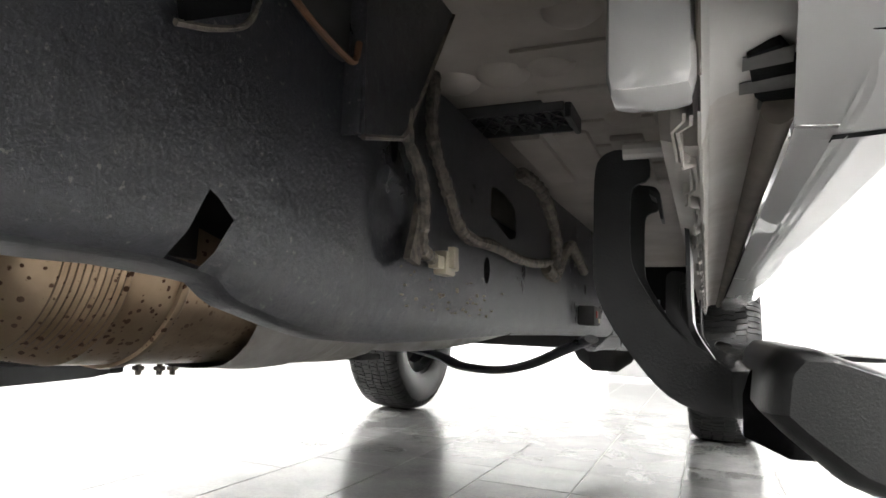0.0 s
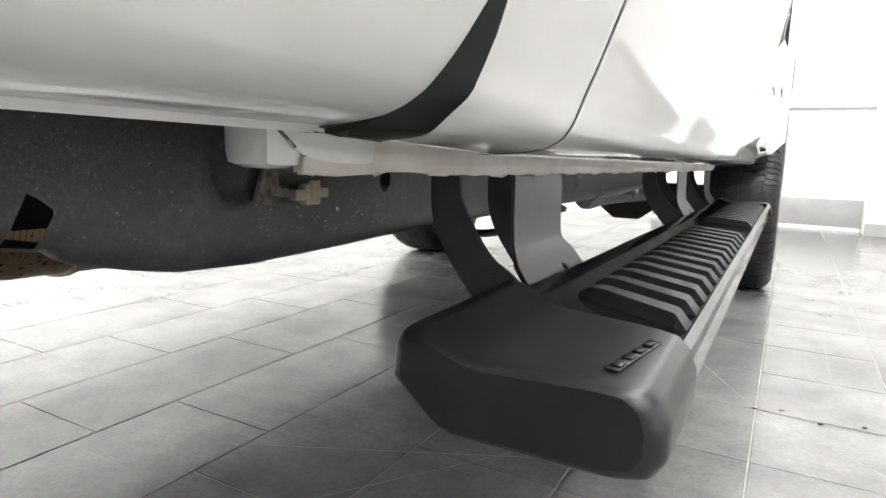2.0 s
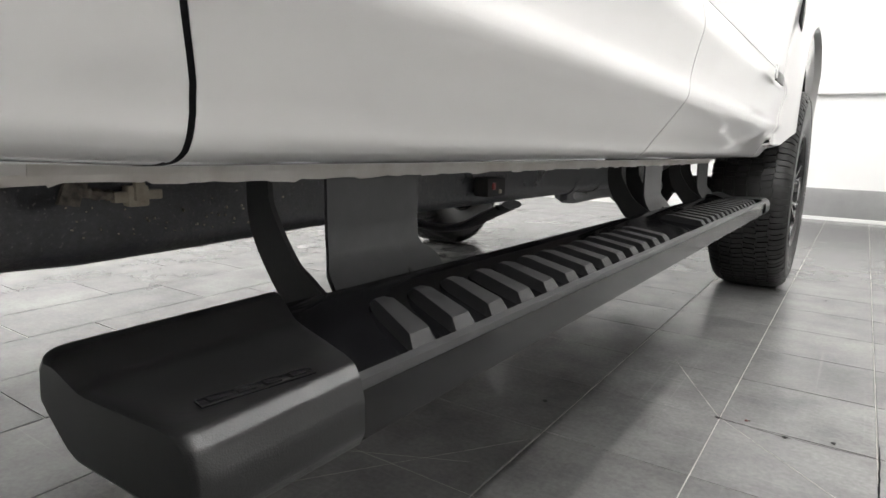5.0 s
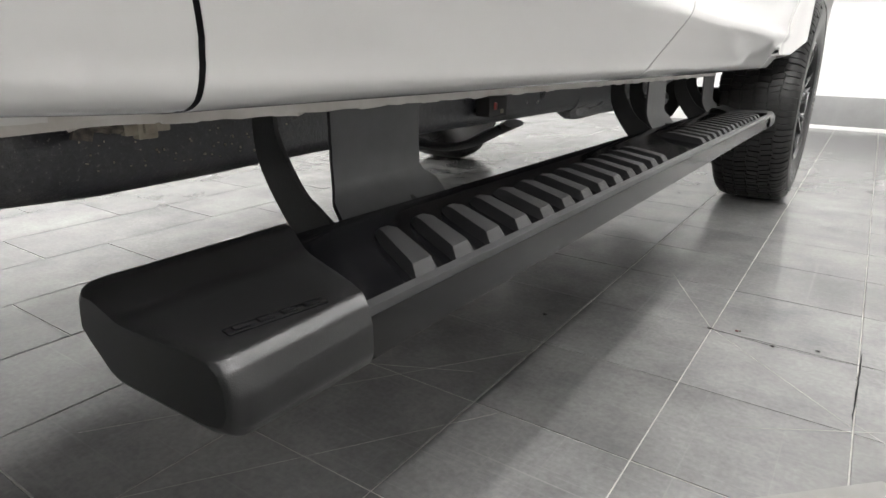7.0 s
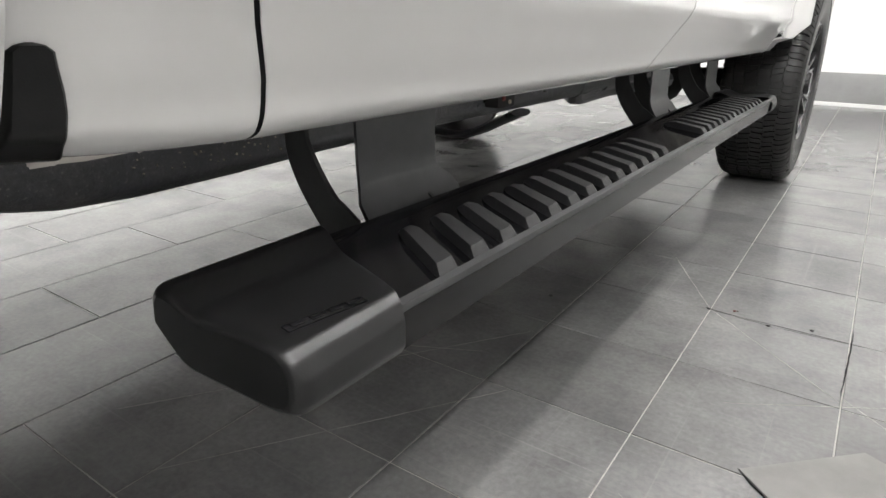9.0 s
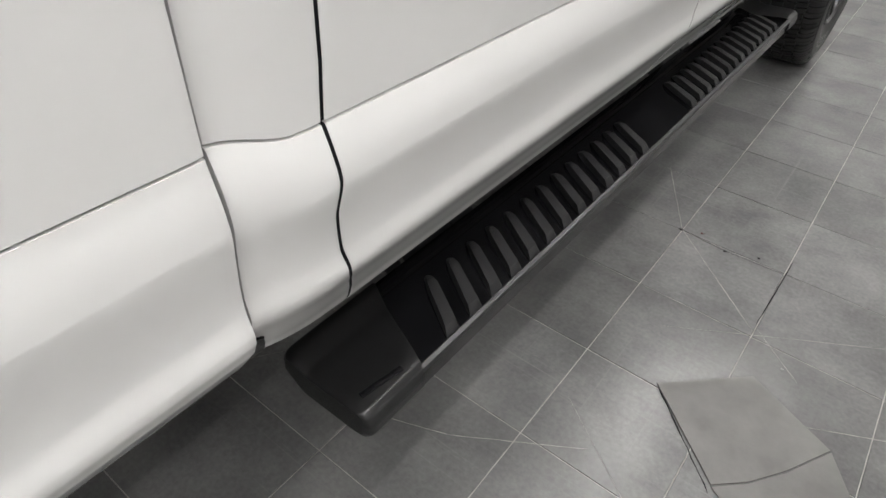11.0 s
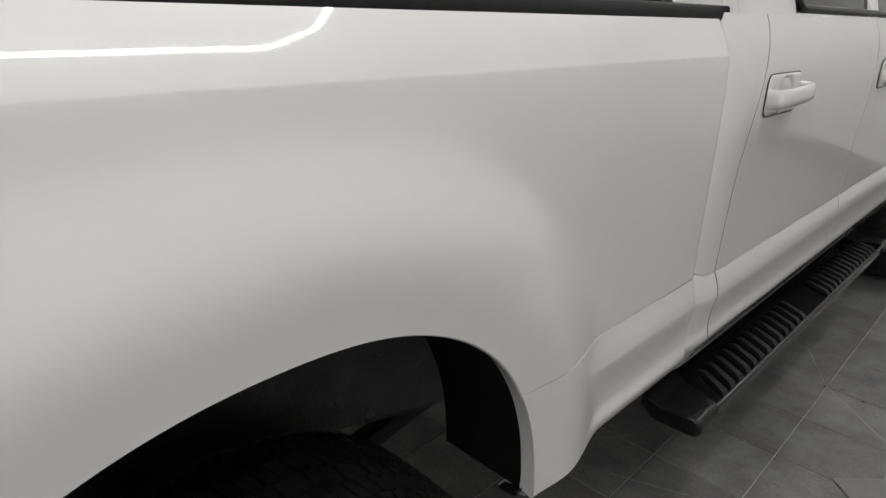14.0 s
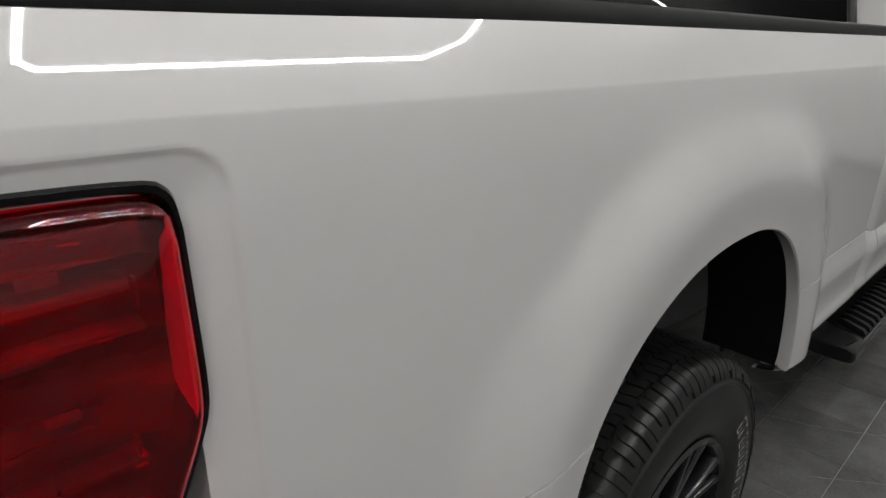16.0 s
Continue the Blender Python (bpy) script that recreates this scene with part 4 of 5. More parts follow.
chan = [(0.062, 0.470), (0.062, 0.447), (0.085, 0.437), (0.218, 0.441), (0.230, 0.449), (0.2325, 0.476), (0.230, 0.483), (0.2255, 0.484), (0.2245, 0.4795), (0.215, 0.479), (0.118, 0.479), (0.100, 0.487), (0.078, 0.4895), (0.066, 0.484)]
v, f = prism_y(chan, 0.47, 2.40)
mesh_object("deck", v, f, M_gloss, board, "gloss black channel of the board", rake=True)
skirt = [(0.2325, 0.444), (0.2345, 0.470), (0.2348, 0.4781), (0.2315, 0.4781), (0.2295, 0.445)]
v, f = prism_y(skirt, 0.50, 2.38)
mesh_object("side_skirt", v, f, M_gloss, board, "gloss black side of the board", rake=True)
lip = [(0.2350, 0.4785), (0.2350, 0.4800), (0.2332, 0.4842), (0.2265, 0.4862), (0.2255, 0.4845), (0.2305, 0.4825), (0.2318, 0.4785)]
v, f = prism_y(lip, 0.50, 2.38)
mesh_object("edge_strip", v, f, M_strip, board, "satin dark edge strip", rake=True)


def rib_mesh():
    """One step rib lying across the board, raised at its inner end."""
    me = bpy.data.meshes.new("rib")
    st = [(0.114, 0.0655, 0.4815, 0.0035), (0.126, 0.0605, 0.4895, 0.0085), (0.142, 0.0515, 0.4918, 0.0128), (0.175, 0.030, 0.4912, 0.0142), (0.207, 0.009, 0.4905, 0.0152), (0.2115, 0.006, 0.4900, 0.0156), (0.2225, -0.001, 0.479, 0.0178)]
    verts = []
    for x, dy, z, w in st:
        low = 0.4775
        verts += [(x, dy - w, low), (x, dy - w * 0.78, z), (x, dy + w * 0.78, z), (x, dy + w, low)]
    faces = grid_faces(len(st), 4)
    faces += [(0, 1, 2, 3), (27, 26, 25, 24)]
    me.from_pydata(verts, [], faces)
    me.materials.append(M_rib)
    me.polygons.foreach_set("use_smooth", [True] * len(me.polygons))
    me.set_sharp_from_angle(angle=radians(14))
    return me


RIB = rib_mesh()
for start, end, count in ((0.588, 1.272, 13), (1.56, 2.262, 14)):
    for k in range(count):
        y = start + (end - start) * k / (count - 1)
        r = new("rib", RIB)
        r.parent = board
        r.location = (0, y, -RAKE * (y - 0.5))

# end caps: a hollow moulding with a canted inner top
def end_cap(y0, y1, slant, rear):
    ring = [(0.066, 0.468), (0.068, 0.490), (0.074, 0.4985), (0.088, 0.4985), (0.122, 0.4865), (0.208, 0.4905), (0.224, 0.4895), (0.233, 0.483), (0.2385, 0.47), (0.2385, 0.452), (0.231, 0.4405), (0.213, 0.436), (0.112, 0.4345), (0.098, 0.4395), (0.075, 0.459)]
    ring = [(x, z) for x, z in rounded(ring + ring[:1], 0.12, 2)[:-1]]
    cx, cz = 0.155, 0.468
    n = len(ring)
    st = [(0.0, 0.86, 0.80), (0.006, 0.90, 0.86), (0.018, 0.935, 0.915), (0.035, 0.962, 0.955), (0.06, 0.983, 0.985), (0.09, 0.995, 0.998), (0.13, 1.0, 1.0), (0.2, 1.0, 1.0), (0.97, 1.0, 1.0), (0.995, 1.0, 1.0), (1.0, 0.985, 0.985)]
    verts = []
    for u, sx, sz in st:
        for x, z in ring:
            yy = y0 + (y1 - y0) * u + slant * u * (0.24 - x) / 0.17
            kx = sx if x > cx else 1 - (1 - sx) * 0.9
            verts.append((cx + (x - cx) * kx, yy, cz + (z - cz) * sz + (0.003 * u if z > 0.47 else 0) * (1 if rear else 0)))
    faces = grid_faces(len(st), n, close_m=True) + [tuple(range(n))]
    return mesh_object("end_cap", verts, faces, M_step_cap, board, "textured black moulded end cap", rake=True, angle=28)


cap = end_cap(0.392, 0.502, 0.075, True)
end_cap(2.47, 2.36, -0.05, False)
# raised plate on the cap, drawn plain
bm = box(-0.0045, 0.0045, -0.035, 0.035, 0, 0.0016, 0.0006)
for k in range(4):
    bm = box(-0.003, 0.003, -0.03 + 0.0165 * k, -0.02 + 0.0165 * k, 0.0014, 0.0026, 0.0004, bm)
mark = part("raised_plate", bm, M_gloss, cap)
mark.matrix_basis = Matrix.Translation((0.2085, 0.4480, 0.4925)) @ Matrix.Rotation(radians(2.0), 4, "Y") @ Matrix.Rotation(radians(-9), 4, "Z")


def step_bracket(y):
    """Curved arm from the frame and the flat plate that carries the board, y at the arm."""
    b = new("step_bracket")
    b.parent = truck
    tagged(b, "black powder-coated steel step bracket")
    outer = [(-0.034, 0.672), (-0.045, 0.667), (-0.0515, 0.652), (-0.0525, 0.605), (-0.049, 0.537), (-0.014, 0.478), (0.022, 0.445), (0.07, 0.436), (0.13, 0.436)]
    inner = [(0.13, 0.449), (0.075, 0.466), (0.034, 0.496), (0.022, 0.502), (0.004, 0.524), (-0.015, 0.556), (-0.020, 0.572), (-0.020, 0.628), (-0.017, 0.638), (-0.003, 0.642), (-0.002, 0.658), (-0.006, 0.667), (-0.012, 0.670), (-0.028, 0.672)]
    line = [(p.x, p.y) for p in smooth_path([(a, c, 0) for a, c in outer], 4)] + rounded(inner, 0.25, 1)
    for at in (y, y + 0.142):
        v, f = prism_y(line, at - 0.005, at + 0.001)
        mesh_object("arm", v, f, M_arm, b, "black curved arm with a rough cast top", rake=True)
    # tab folded out at the head of the near arm
    v, f = prism_y([(-0.003, 0.634), (0.006, 0.628), (0.009, 0.606), (0.0065, 0.606), (0.003, 0.625), (-0.003, 0.629)], y - 0.004, y + 0.022)
    mesh_object("tab", v, f, M_bracket, b, rake=True)
    # flat carrier plate: hangs down, then turns out under the board
    lineo = [(0.026, 0.70), (0.030, 0.60), (0.031, 0.52), (0.036, 0.504), (0.058, 0.472), (0.075, 0.458), (0.14, 0.4345)]
    path = rounded(lineo, 0.25, 1)
    w0 = y + 0.027
    verts = []
    for x, z in path:
        grow = 0.028 * step(0.515, 0.49, z)
        for yy, d in ((w0 - 0.4 * grow, 0.0), (w0 + 0.152 + grow, 0.0), (w0 + 0.152 + grow, -0.004), (w0 - 0.4 * grow, -0.004)):
            verts.append((x + d, yy, z + d))
    mesh_object("plate", verts, grid_faces(len(path), 4, close_m=True), M_bracket, b, rake=True, angle=50)
    for k in range(2):
        v, f = lathe([(0.0, 0.009), (0.008, 0.009), (0.010, 0.006), (0.010, 0.0002)], 6, (0.10 + 0.05 * k, y - 0.02, 0.452), "z")
        mesh_object("bolt", v, f, M_chrome, b, rake=True)
    return b


for y in (0.655, 1.747, 2.335):
    step_bracket(y)

# ---------- under the cab ----------
rail_low = [(-1.75, 0.62), (-1.3, 0.66), (-0.9, 0.70), (-0.5, 0.66), (-0.15, 0.565), (0.1, 0.532), (0.309, 0.530), (0.333, 0.570), (0.345, 0.556), (0.335, 0.532), (0.349, 0.524), (0.364, 0.512), (0.42, 0.499), (0.464, 0.491), (0.554, 0.487), (0.70, 0.490), (0.9, 0.497), (1.3, 0.5), (2.2, 0.5), (2.7, 0.52), (3.0, 0.56), (3.7, 0.6), (4.0, 0.6)]
rail_top = [(4.0, 0.74), (3.0, 0.74), (2.4, 0.745), (1.6, 0.745), (1.0, 0.735), (0.62, 0.73), (0.48, 0.72), (0.36, 0.715), (0.30, 0.80), (0.0, 0.80), (-0.4, 0.86), (-0.9, 0.90), (-1.3, 0.86), (-1.75, 0.82)]


def frame_rail(x_out, sgn):
    """Web with openings, and turned-in lower and upper flanges."""
    ob = new("frame_rail")
    ob.parent = truck
    tagged(ob, "black waxed steel frame rail with punched holes")
    low = [(y, z) for y, z in rail_low if not (0.32 < y < 0.347)]
    nlow = np.array(low)
    top = np.array(rail_top[::-1])
    ys = sorted(set([round(float(v), 4) for v in np.linspace(-1.75, 4.0, 116)] + [round(float(v), 4) for v in np.linspace(0.2, 1.15, 96)]))

    def curve(y):
        return float(np.interp(y, nlow[:, 0], nlow[:, 1])), float(np.interp(y, top[:, 0], top[:, 1]))

    def ellipse(a, b, c, d, n=20):
        return [(a + c * math.cos(2 * math.pi * k / n), b + d * math.sin(2 * math.pi * k / n)) for k in range(n)]

    holes = [ellipse(0.517, 0.650, 0.0065, 0.015), ellipse(0.780, 0.5725, 0.0135, 0.0165), ellipse(1.46, 0.60, 0.012, 0.012),
             rounded([(0.79, 0.642), (0.79, 0.68), (0.845, 0.682), (0.903, 0.674), (0.913, 0.632), (0.88, 0.625), (0.79, 0.642)], 0.12, 2)[:-1]]
    notch = [(0.3105, None), (0.3145, 0.545), (0.3255, 0.5695), (0.332, 0.566), (0.3445, 0.5555), (0.3365, 0.536), (0.334, None)]
    bottom = []
    for y in ys:
        if 0.309 < y < 0.336:
            if notch:
                bottom += [(a, curve(a)[0] if b is None else b) for a, b in notch]
                notch = None
            continue
        bottom.append((y, curve(y)[0]))
    outer = bottom + [(y, curve(y)[1]) for y in ys[::-1]]
    pts, edges = [], []
    for loop in [outer] + holes:
        o = len(pts)
        pts += [Vector(p) for p in loop]
        edges += [(o + k, o + (k + 1) % len(loop)) for k in range(len(loop))]
    for y in ys[1:-1]:
        zb, zt = curve(y)
        pts += [Vector((y, zb + (zt - zb) * k / 26)) for k in range(1, 26)]
    made = geometry.delaunay_2d_cdt(pts, edges, [], 0, 1e-5)

    def inside(p, loop):
        hit = False
        for (x0, y0), (x1, y1) in zip(loop, loop[1:] + loop[:1]):
            if (y0 > p[1]) != (y1 > p[1]) and p[0] < (x1 - x0) * (p[1] - y0) / (y1 - y0) + x0:
                hit = not hit
        return hit

    faces = []
    for t in made[2]:
        c = sum((made[0][k] for k in t), Vector((0, 0))) / len(t)
        if inside(c, outer) and not any(inside(c, h) for h in holes):
            faces.append(tuple(t))
    verts = []
    for p in made[0]:
        y, z = p
        zb = curve(y)[0]
        dz = z - zb
        x = -0.012 * (1 - min(1.0, max(0.0, dz) / 0.02)) ** 2
        x += 0.010 * step(0.30, 0.40, y) * step(0.9, 0.6, y) * step(0.0, 0.06, dz)
        r = math.hypot((y - 0.515) / 0.03, (z - 0.588) / 0.036)
        x -= 0.007 * (1 - step(0.75, 1.0, r))
        verts.append((x_out + sgn * x, y, z))
    mesh_object("web", verts, faces, M_frame, ob, rake=True, angle=60)
    for part_name, edge in (("lower_flange", 0), ("upper_flange", 1)):
        v2 = []
        for y in ys:
            z = curve(y)[edge]
            d = -0.012 if edge == 0 else 0.0
            for dx, dz in ((d, 0.0), (d - 0.006, -0.003 if edge == 0 else 0.003), (-0.085 + 0.05 * step(0.28, 0.36, y) * (edge == 0), -0.003 if edge == 0 else 0.003), (-0.085 + 0.05 * step(0.28, 0.36, y) * (edge == 0), 0.004 if edge == 0 else -0.004), (d - 0.006, 0.004 if edge == 0 else -0.004)):
                v2.append((x_out + sgn * dx, y, z + dz))
        mesh_object(part_name, v2, grid_faces(len(ys), 5, close_m=True), M_frame, ob, rake=True)
    v3 = []
    for y in ys:
        zb, zt = curve(y)
        v3 += [(x_out - sgn * 0.082, y, zb + 0.06 * step(0.2, 0.3, y)), (x_out - sgn * 0.082, y, zt)]
    mesh_object("inner_web", v3, grid_faces(len(ys), 2), M_dark, ob, rake=True)
    return ob


frame_rail(-0.205, 1)
frame_rail(2 * CX + 0.205, -1)

# body mount bracket welded on the rail, with its folded edge
v, f = prism_x([(0.43, 0.80), (0.440, 0.632), (0.496, 0.648), (0.506, 0.656), (0.592, 0.80)], -0.183, -0.178)
mesh_object("mount_bracket", v, f, M_frame, truck, "black body mount bracket on the rail", rake=True)
v, f = tube([(-0.179, 0.440, 0.632), (-0.178, 0.497, 0.648), (-0.178, 0.507, 0.657), (-0.178, 0.592, 0.80)], 0.0022, 6)
mesh_object("bracket_edge", v, f, M_tape, truck, rake=True)
part("mount_bracket", box(-0.205, -0.18, 0.436, 0.441, 0.634, 0.80, 0.002), M_frame, truck, rake=True)
# flat black plates on the rail stand in for the shaded mount recesses
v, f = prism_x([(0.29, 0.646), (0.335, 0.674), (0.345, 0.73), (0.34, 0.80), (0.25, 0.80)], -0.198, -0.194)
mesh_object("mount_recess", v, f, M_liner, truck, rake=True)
v, f = tube(smooth_path([(-0.196, 0.286, 0.644), (-0.194, 0.31, 0.652), (-0.194, 0.335, 0.668), (-0.194, 0.346, 0.70)]), 0.002, 6)
mesh_object("bracket_edge", v, f, M_tape, truck, rake=True)
v, f = tube(smooth_path([(-0.19, 0.335, 0.712), (-0.187, 0.375, 0.694), (-0.184, 0.415, 0.684), (-0.183, 0.430, 0.684), (-0.183, 0.435, 0.70)]), 0.0025, 6)
mesh_object("bracket_edge", v, f, M_rust, truck, rake=True)
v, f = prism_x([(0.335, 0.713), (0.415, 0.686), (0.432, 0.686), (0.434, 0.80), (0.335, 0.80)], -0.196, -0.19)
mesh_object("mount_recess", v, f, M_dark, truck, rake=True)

# dark sheet added behind the notch as its shade
part("notch_back", box(-0.262, -0.255, 0.285, 0.372, 0.536, 0.60, 0.002), M_dark, truck, "dark sheet standing in for shade behind the rail notch", rake=True)
part("inner_brace", box(-0.268, -0.261, 0.95, 1.20, 0.676, 0.735, 0.003), M_pan, truck, "tan painted brace behind the rail opening", rake=True)
# pale flecks spattered low on the rail
rng = random.Random(8)
v, f = [], []
for k in range(46):
    y, z = rng.gauss(0.66, 0.075), rng.gauss(0.528, 0.013)
    w, h, o = rng.uniform(0.0003, 0.0008), rng.uniform(0.0005, 0.0015), len(v)
    if 0.515 < z < 0.56:
        v += [(-0.1935, y - w, z - h), (-0.1935, y + w, z - h * 0.6), (-0.1935, y + w * 0.7, z + h), (-0.1935, y - w * 0.8, z + h * 0.7)]
        v += [(-0.1965, a, b) for _, a, b in v[o:o + 4]]
        f += [(o, o + 1, o + 2, o + 3), (o, o + 4, o + 5, o + 1), (o + 1, o + 5, o + 6, o + 2), (o + 2, o + 6, o + 7, o + 3), (o + 3, o + 7, o + 4, o)]
tagged(mesh_object("wax_flecks", v, f, M_cream, truck, smooth=False, rake=True), kind="stuff")

# wiring on the rail
def wire(points, r, mat=None, label=""):
    run = sum((Vector(b) - Vector(a)).length for a, b in zip(points, points[1:]))
    v, f = tube(smooth_path(points, 16), lambda t: r * (1 + 0.13 * math.sin(t * run * 420) + 0.08 * math.sin(t * run * 97)), 9)
    return mesh_object("wire_loom", v, f, mat or M_tape, truck, label, rake=True)


X = -0.188
wire([(X, 0.52, 0.70), (X + 0.008, 0.512, 0.655), (X + 0.012, 0.532, 0.625), (X + 0.010, 0.546, 0.59), (X + 0.006, 0.552, 0.568), (X + 0.004, 0.58, 0.562)], 0.0058, label="dusty taped wire loom")
wire([(X, 0.575, 0.735), (X + 0.006, 0.565, 0.672), (X + 0.012, 0.585, 0.632), (X + 0.012, 0.618, 0.601), (X + 0.006, 0.67, 0.594), (X + 0.006, 0.74, 0.597), (X + 0.005, 0.86, 0.595), (X + 0.006, 0.95, 0.60), (X + 0.006, 1.02, 0.61)], 0.0062, label="dusty taped wire loom")
wire([(X, 0.87, 0.715), (X + 0.012, 0.94, 0.705), (X + 0.014, 1.02, 0.66), (X + 0.01, 1.05, 0.615), (X + 0.008, 1.055, 0.59), (X + 0.006, 1.0, 0.598)], 0.009, label="thick taped wire loom")
wire([(X, 1.10, 0.60), (X + 0.01, 1.14, 0.65), (X + 0.006, 1.22, 0.655), (X, 1.35, 0.63)], 0.009)
bm = box(-0.190, -0.176, 0.594, 0.618, 0.549, 0.572, 0.003)
bm = box(-0.189, -0.178, 0.580, 0.595, 0.554, 0.566, 0.002, bm)
bm = box(-0.188, -0.180, 0.617, 0.636, 0.556, 0.567, 0.002, bm)
bm = box(-0.178, -0.171, 0.60, 0.611, 0.556, 0.576, 0.001, bm)
part("connector", bm, M_cream, truck, "cream plastic wire connector", rake=True)
v, f = prism_x([(0.525, 0.556), (0.545, 0.552), (0.553, 0.575), (0.548, 0.602), (0.541, 0.606), (0.534, 0.58)], -0.186, -0.18)
mesh_object("clip", v, f, M_tape, truck, "dusty clip on the rail", rake=True)
bm = box(-0.20, -0.165, 1.345, 1.42, 0.52, 0.56, 0.004)
part("sensor", bm, M_dark, truck, rake=True)
part("sensor_tag", box(-0.168, -0.162, 1.362, 1.373, 0.535, 0.55, 0.002), M_redtag, truck, rake=True)
part("sensor_tag", box(-0.168, -0.162, 1.39, 1.40, 0.526, 0.535, 0.002), M_cream, truck, rake=True)

# black lattice insert in the floor pan
bm = box(-0.285, -0.122, 0.829, 0.834, 0.784, 0.799, 0.001)
bm = box(-0.285, -0.118, 0.905, 0.911, 0.781, 0.799, 0.001, bm)
bm = box(-0.122, -0.114, 0.834, 0.911, 0.776, 0.799, 0.003, bm)
for k in range(8):
    x = -0.285 + 0.0225 * k
    bm = box(x, x + 0.0025, 0.834, 0.905, 0.7845, 0.798, 0.0, bm)
bm = box(-0.285, -0.122, 0.868, 0.8705, 0.7845, 0.798, 0.0, bm)
own = bmesh.new()
for k in range(7):
    x = -0.285 + 0.0225 * k
    for s0, y0, y1 in ((0, 0.834, 0.869), (1, 0.834, 0.869), (1, 0.870, 0.905), (0, 0.870, 0.905)):
        a, b = Vector((x + 0.0015, y0 if s0 else y1, 0.7855)), Vector((x + 0.0235, y1 if s0 else y0, 0.7855))
        v, f = tube([a, b], 0.0013, 4)
        vs = [own.verts.new(p) for p in v]
        for q in f:
            own.faces.new([vs[i] for i in q])
bm = merge(bm, own)
part("lattice_insert", bm, M_bracket, truck, "black ribbed plastic insert under the floor", smooth=False, rake=True)
part("lattice_back", box(-0.286, -0.118, 0.828, 0.912, 0.7985, 0.7995), M_dark, truck, rake=True)
v, f = tube([(-0.02, 0.60, 0.655), (0.03, 0.60, 0.655)], 0.007, 10)
mesh_object("drain_pipe", v, f, M_primer, truck, rake=True)

# exhaust
exhaust = new("exhaust")
exhaust.parent = truck
tagged(exhaust, "tan heat-tinted steel exhaust with rust blots")
C = (-0.485, 0, 0.556)
prof = [(0.30, 0.045), (0.332, 0.047), (0.337, 0.056), (0.345, 0.068), (0.358, 0.082), (0.372, 0.0905)]
for k in range(11):
    prof += [(0.379 + 0.0055 * k, 0.0945 + 0.0009 * k), (0.3815 + 0.0055 * k, 0.0932 + 0.0009 * k)]
prof += [(0.444, 0.1035), (0.484, 0.104), (0.485, 0.1075), (0.4915, 0.1085), (0.494, 0.1065), (0.4945, 0.1045), (0.60, 0.106), (0.70, 0.104), (0.725, 0.094), (0.745, 0.07), (0.76, 0.05), (0.80, 0.046)]
v, f = lathe(prof, 56, C, "y")
mesh_object("muffler", v, f, M_steel, exhaust, rake=True, angle=50)
v, f = tube(smooth_path([(-0.485, 0.78, 0.53), (-0.475, 1.0, 0.505), (-0.46, 1.2, 0.503), (-0.45, 1.42, 0.518), (-0.47, 1.7, 0.535), (-0.5, 2.3, 0.56), (-0.55, 2.9, 0.6)]), 0.046, 16)
mesh_object("pipe", v, f, M_alu, exhaust, "pale aluminised exhaust pipe", rake=True)
v, f = tube(smooth_path([(-0.485, 0.32, 0.556), (-0.485, 0.1, 0.56), (-0.44, -0.2, 0.60), (-0.40, -0.6, 0.80), (-0.36, -1.0, 0.82), (-0.2, -1.5, 0.62)]), 0.045, 16)
mesh_object("pipe", v, f, M_steel, exhaust, rake=True)
verts, ny = [], 90
for i in range(ny):
    y = 0.60 + 0.40 * i / (ny - 1)
    for k in range(21):
        a = math.pi * (0.95 + 1.15 * k / 20)
        r = 0.1105 + 0.002 * math.sin(y * 330) * step(0.76, 0.78, y) * step(0.90, 0.88, y) - 0.004 * step(0.735, 0.742, y) + 0.003 * math.sin(y * 23 + k) * step(0.75, 0.65, y) - 0.03 * step(0.90, 1.0, y)
        verts.append((-0.485 + r * math.cos(a), y, 0.552 + r * math.sin(a)))
mesh_object("heat_shield", verts, grid_faces(ny, 21), M_shield, exhaust, "dull crumpled aluminium heat shield", rake=True)
bm = box(-0.50, -0.44, 0.90, 0.96, 0.446, 0.456, 0.003)
part("clamp", bm, M_dark, exhaust, rake=True)

# drive line and cross members
v, f = tube([(-0.72, -0.5, 0.45), (-0.72, 1.4, 0.56)], 0.05, 16)
mesh_object("drive_shaft", v, f, M_dark, truck, rake=True)
own = bmesh.new()
part("gearbox", box(-0.95, -0.55, 1.5, 2.6, 0.5, 0.78, 0.06), M_dark, truck, "dark transfer case and gearbox", rake=True)
v, f = tube(smooth_path([(-0.20, 1.52, 0.492), (-0.27, 1.55, 0.462), (-0.36, 1.58, 0.422), (-0.45, 1.60, 0.402), (-0.56, 1.62, 0.405), (-0.64, 1.64, 0.428), (-0.85, 1.66, 0.46), (-1.22, 1.6, 0.50)]), 0.03, 10, squash=0.35)
mesh_object("cross_member", v, f, M_frame, truck, "bowed black cross member", rake=True)
v, f = tube(smooth_path([(-0.235, 1.9, 0.505), (-0.3, 2.1, 0.46), (-0.33, 2.5, 0.45), (-0.3, 3.1, 0.43)]), 0.035, 10)
mesh_object("radius_arm", v, f, M_frame, truck, rake=False)
v, f = tube(smooth_path([(2 * CX + 0.235, 1.9, 0.505), (2 * CX + 0.3, 2.1, 0.46), (2 * CX + 0.33, 2.5, 0.45), (2 * CX + 0.3, 3.1, 0.43)]), 0.035, 10)
mesh_object("radius_arm", v, f, M_frame, truck, rake=False)
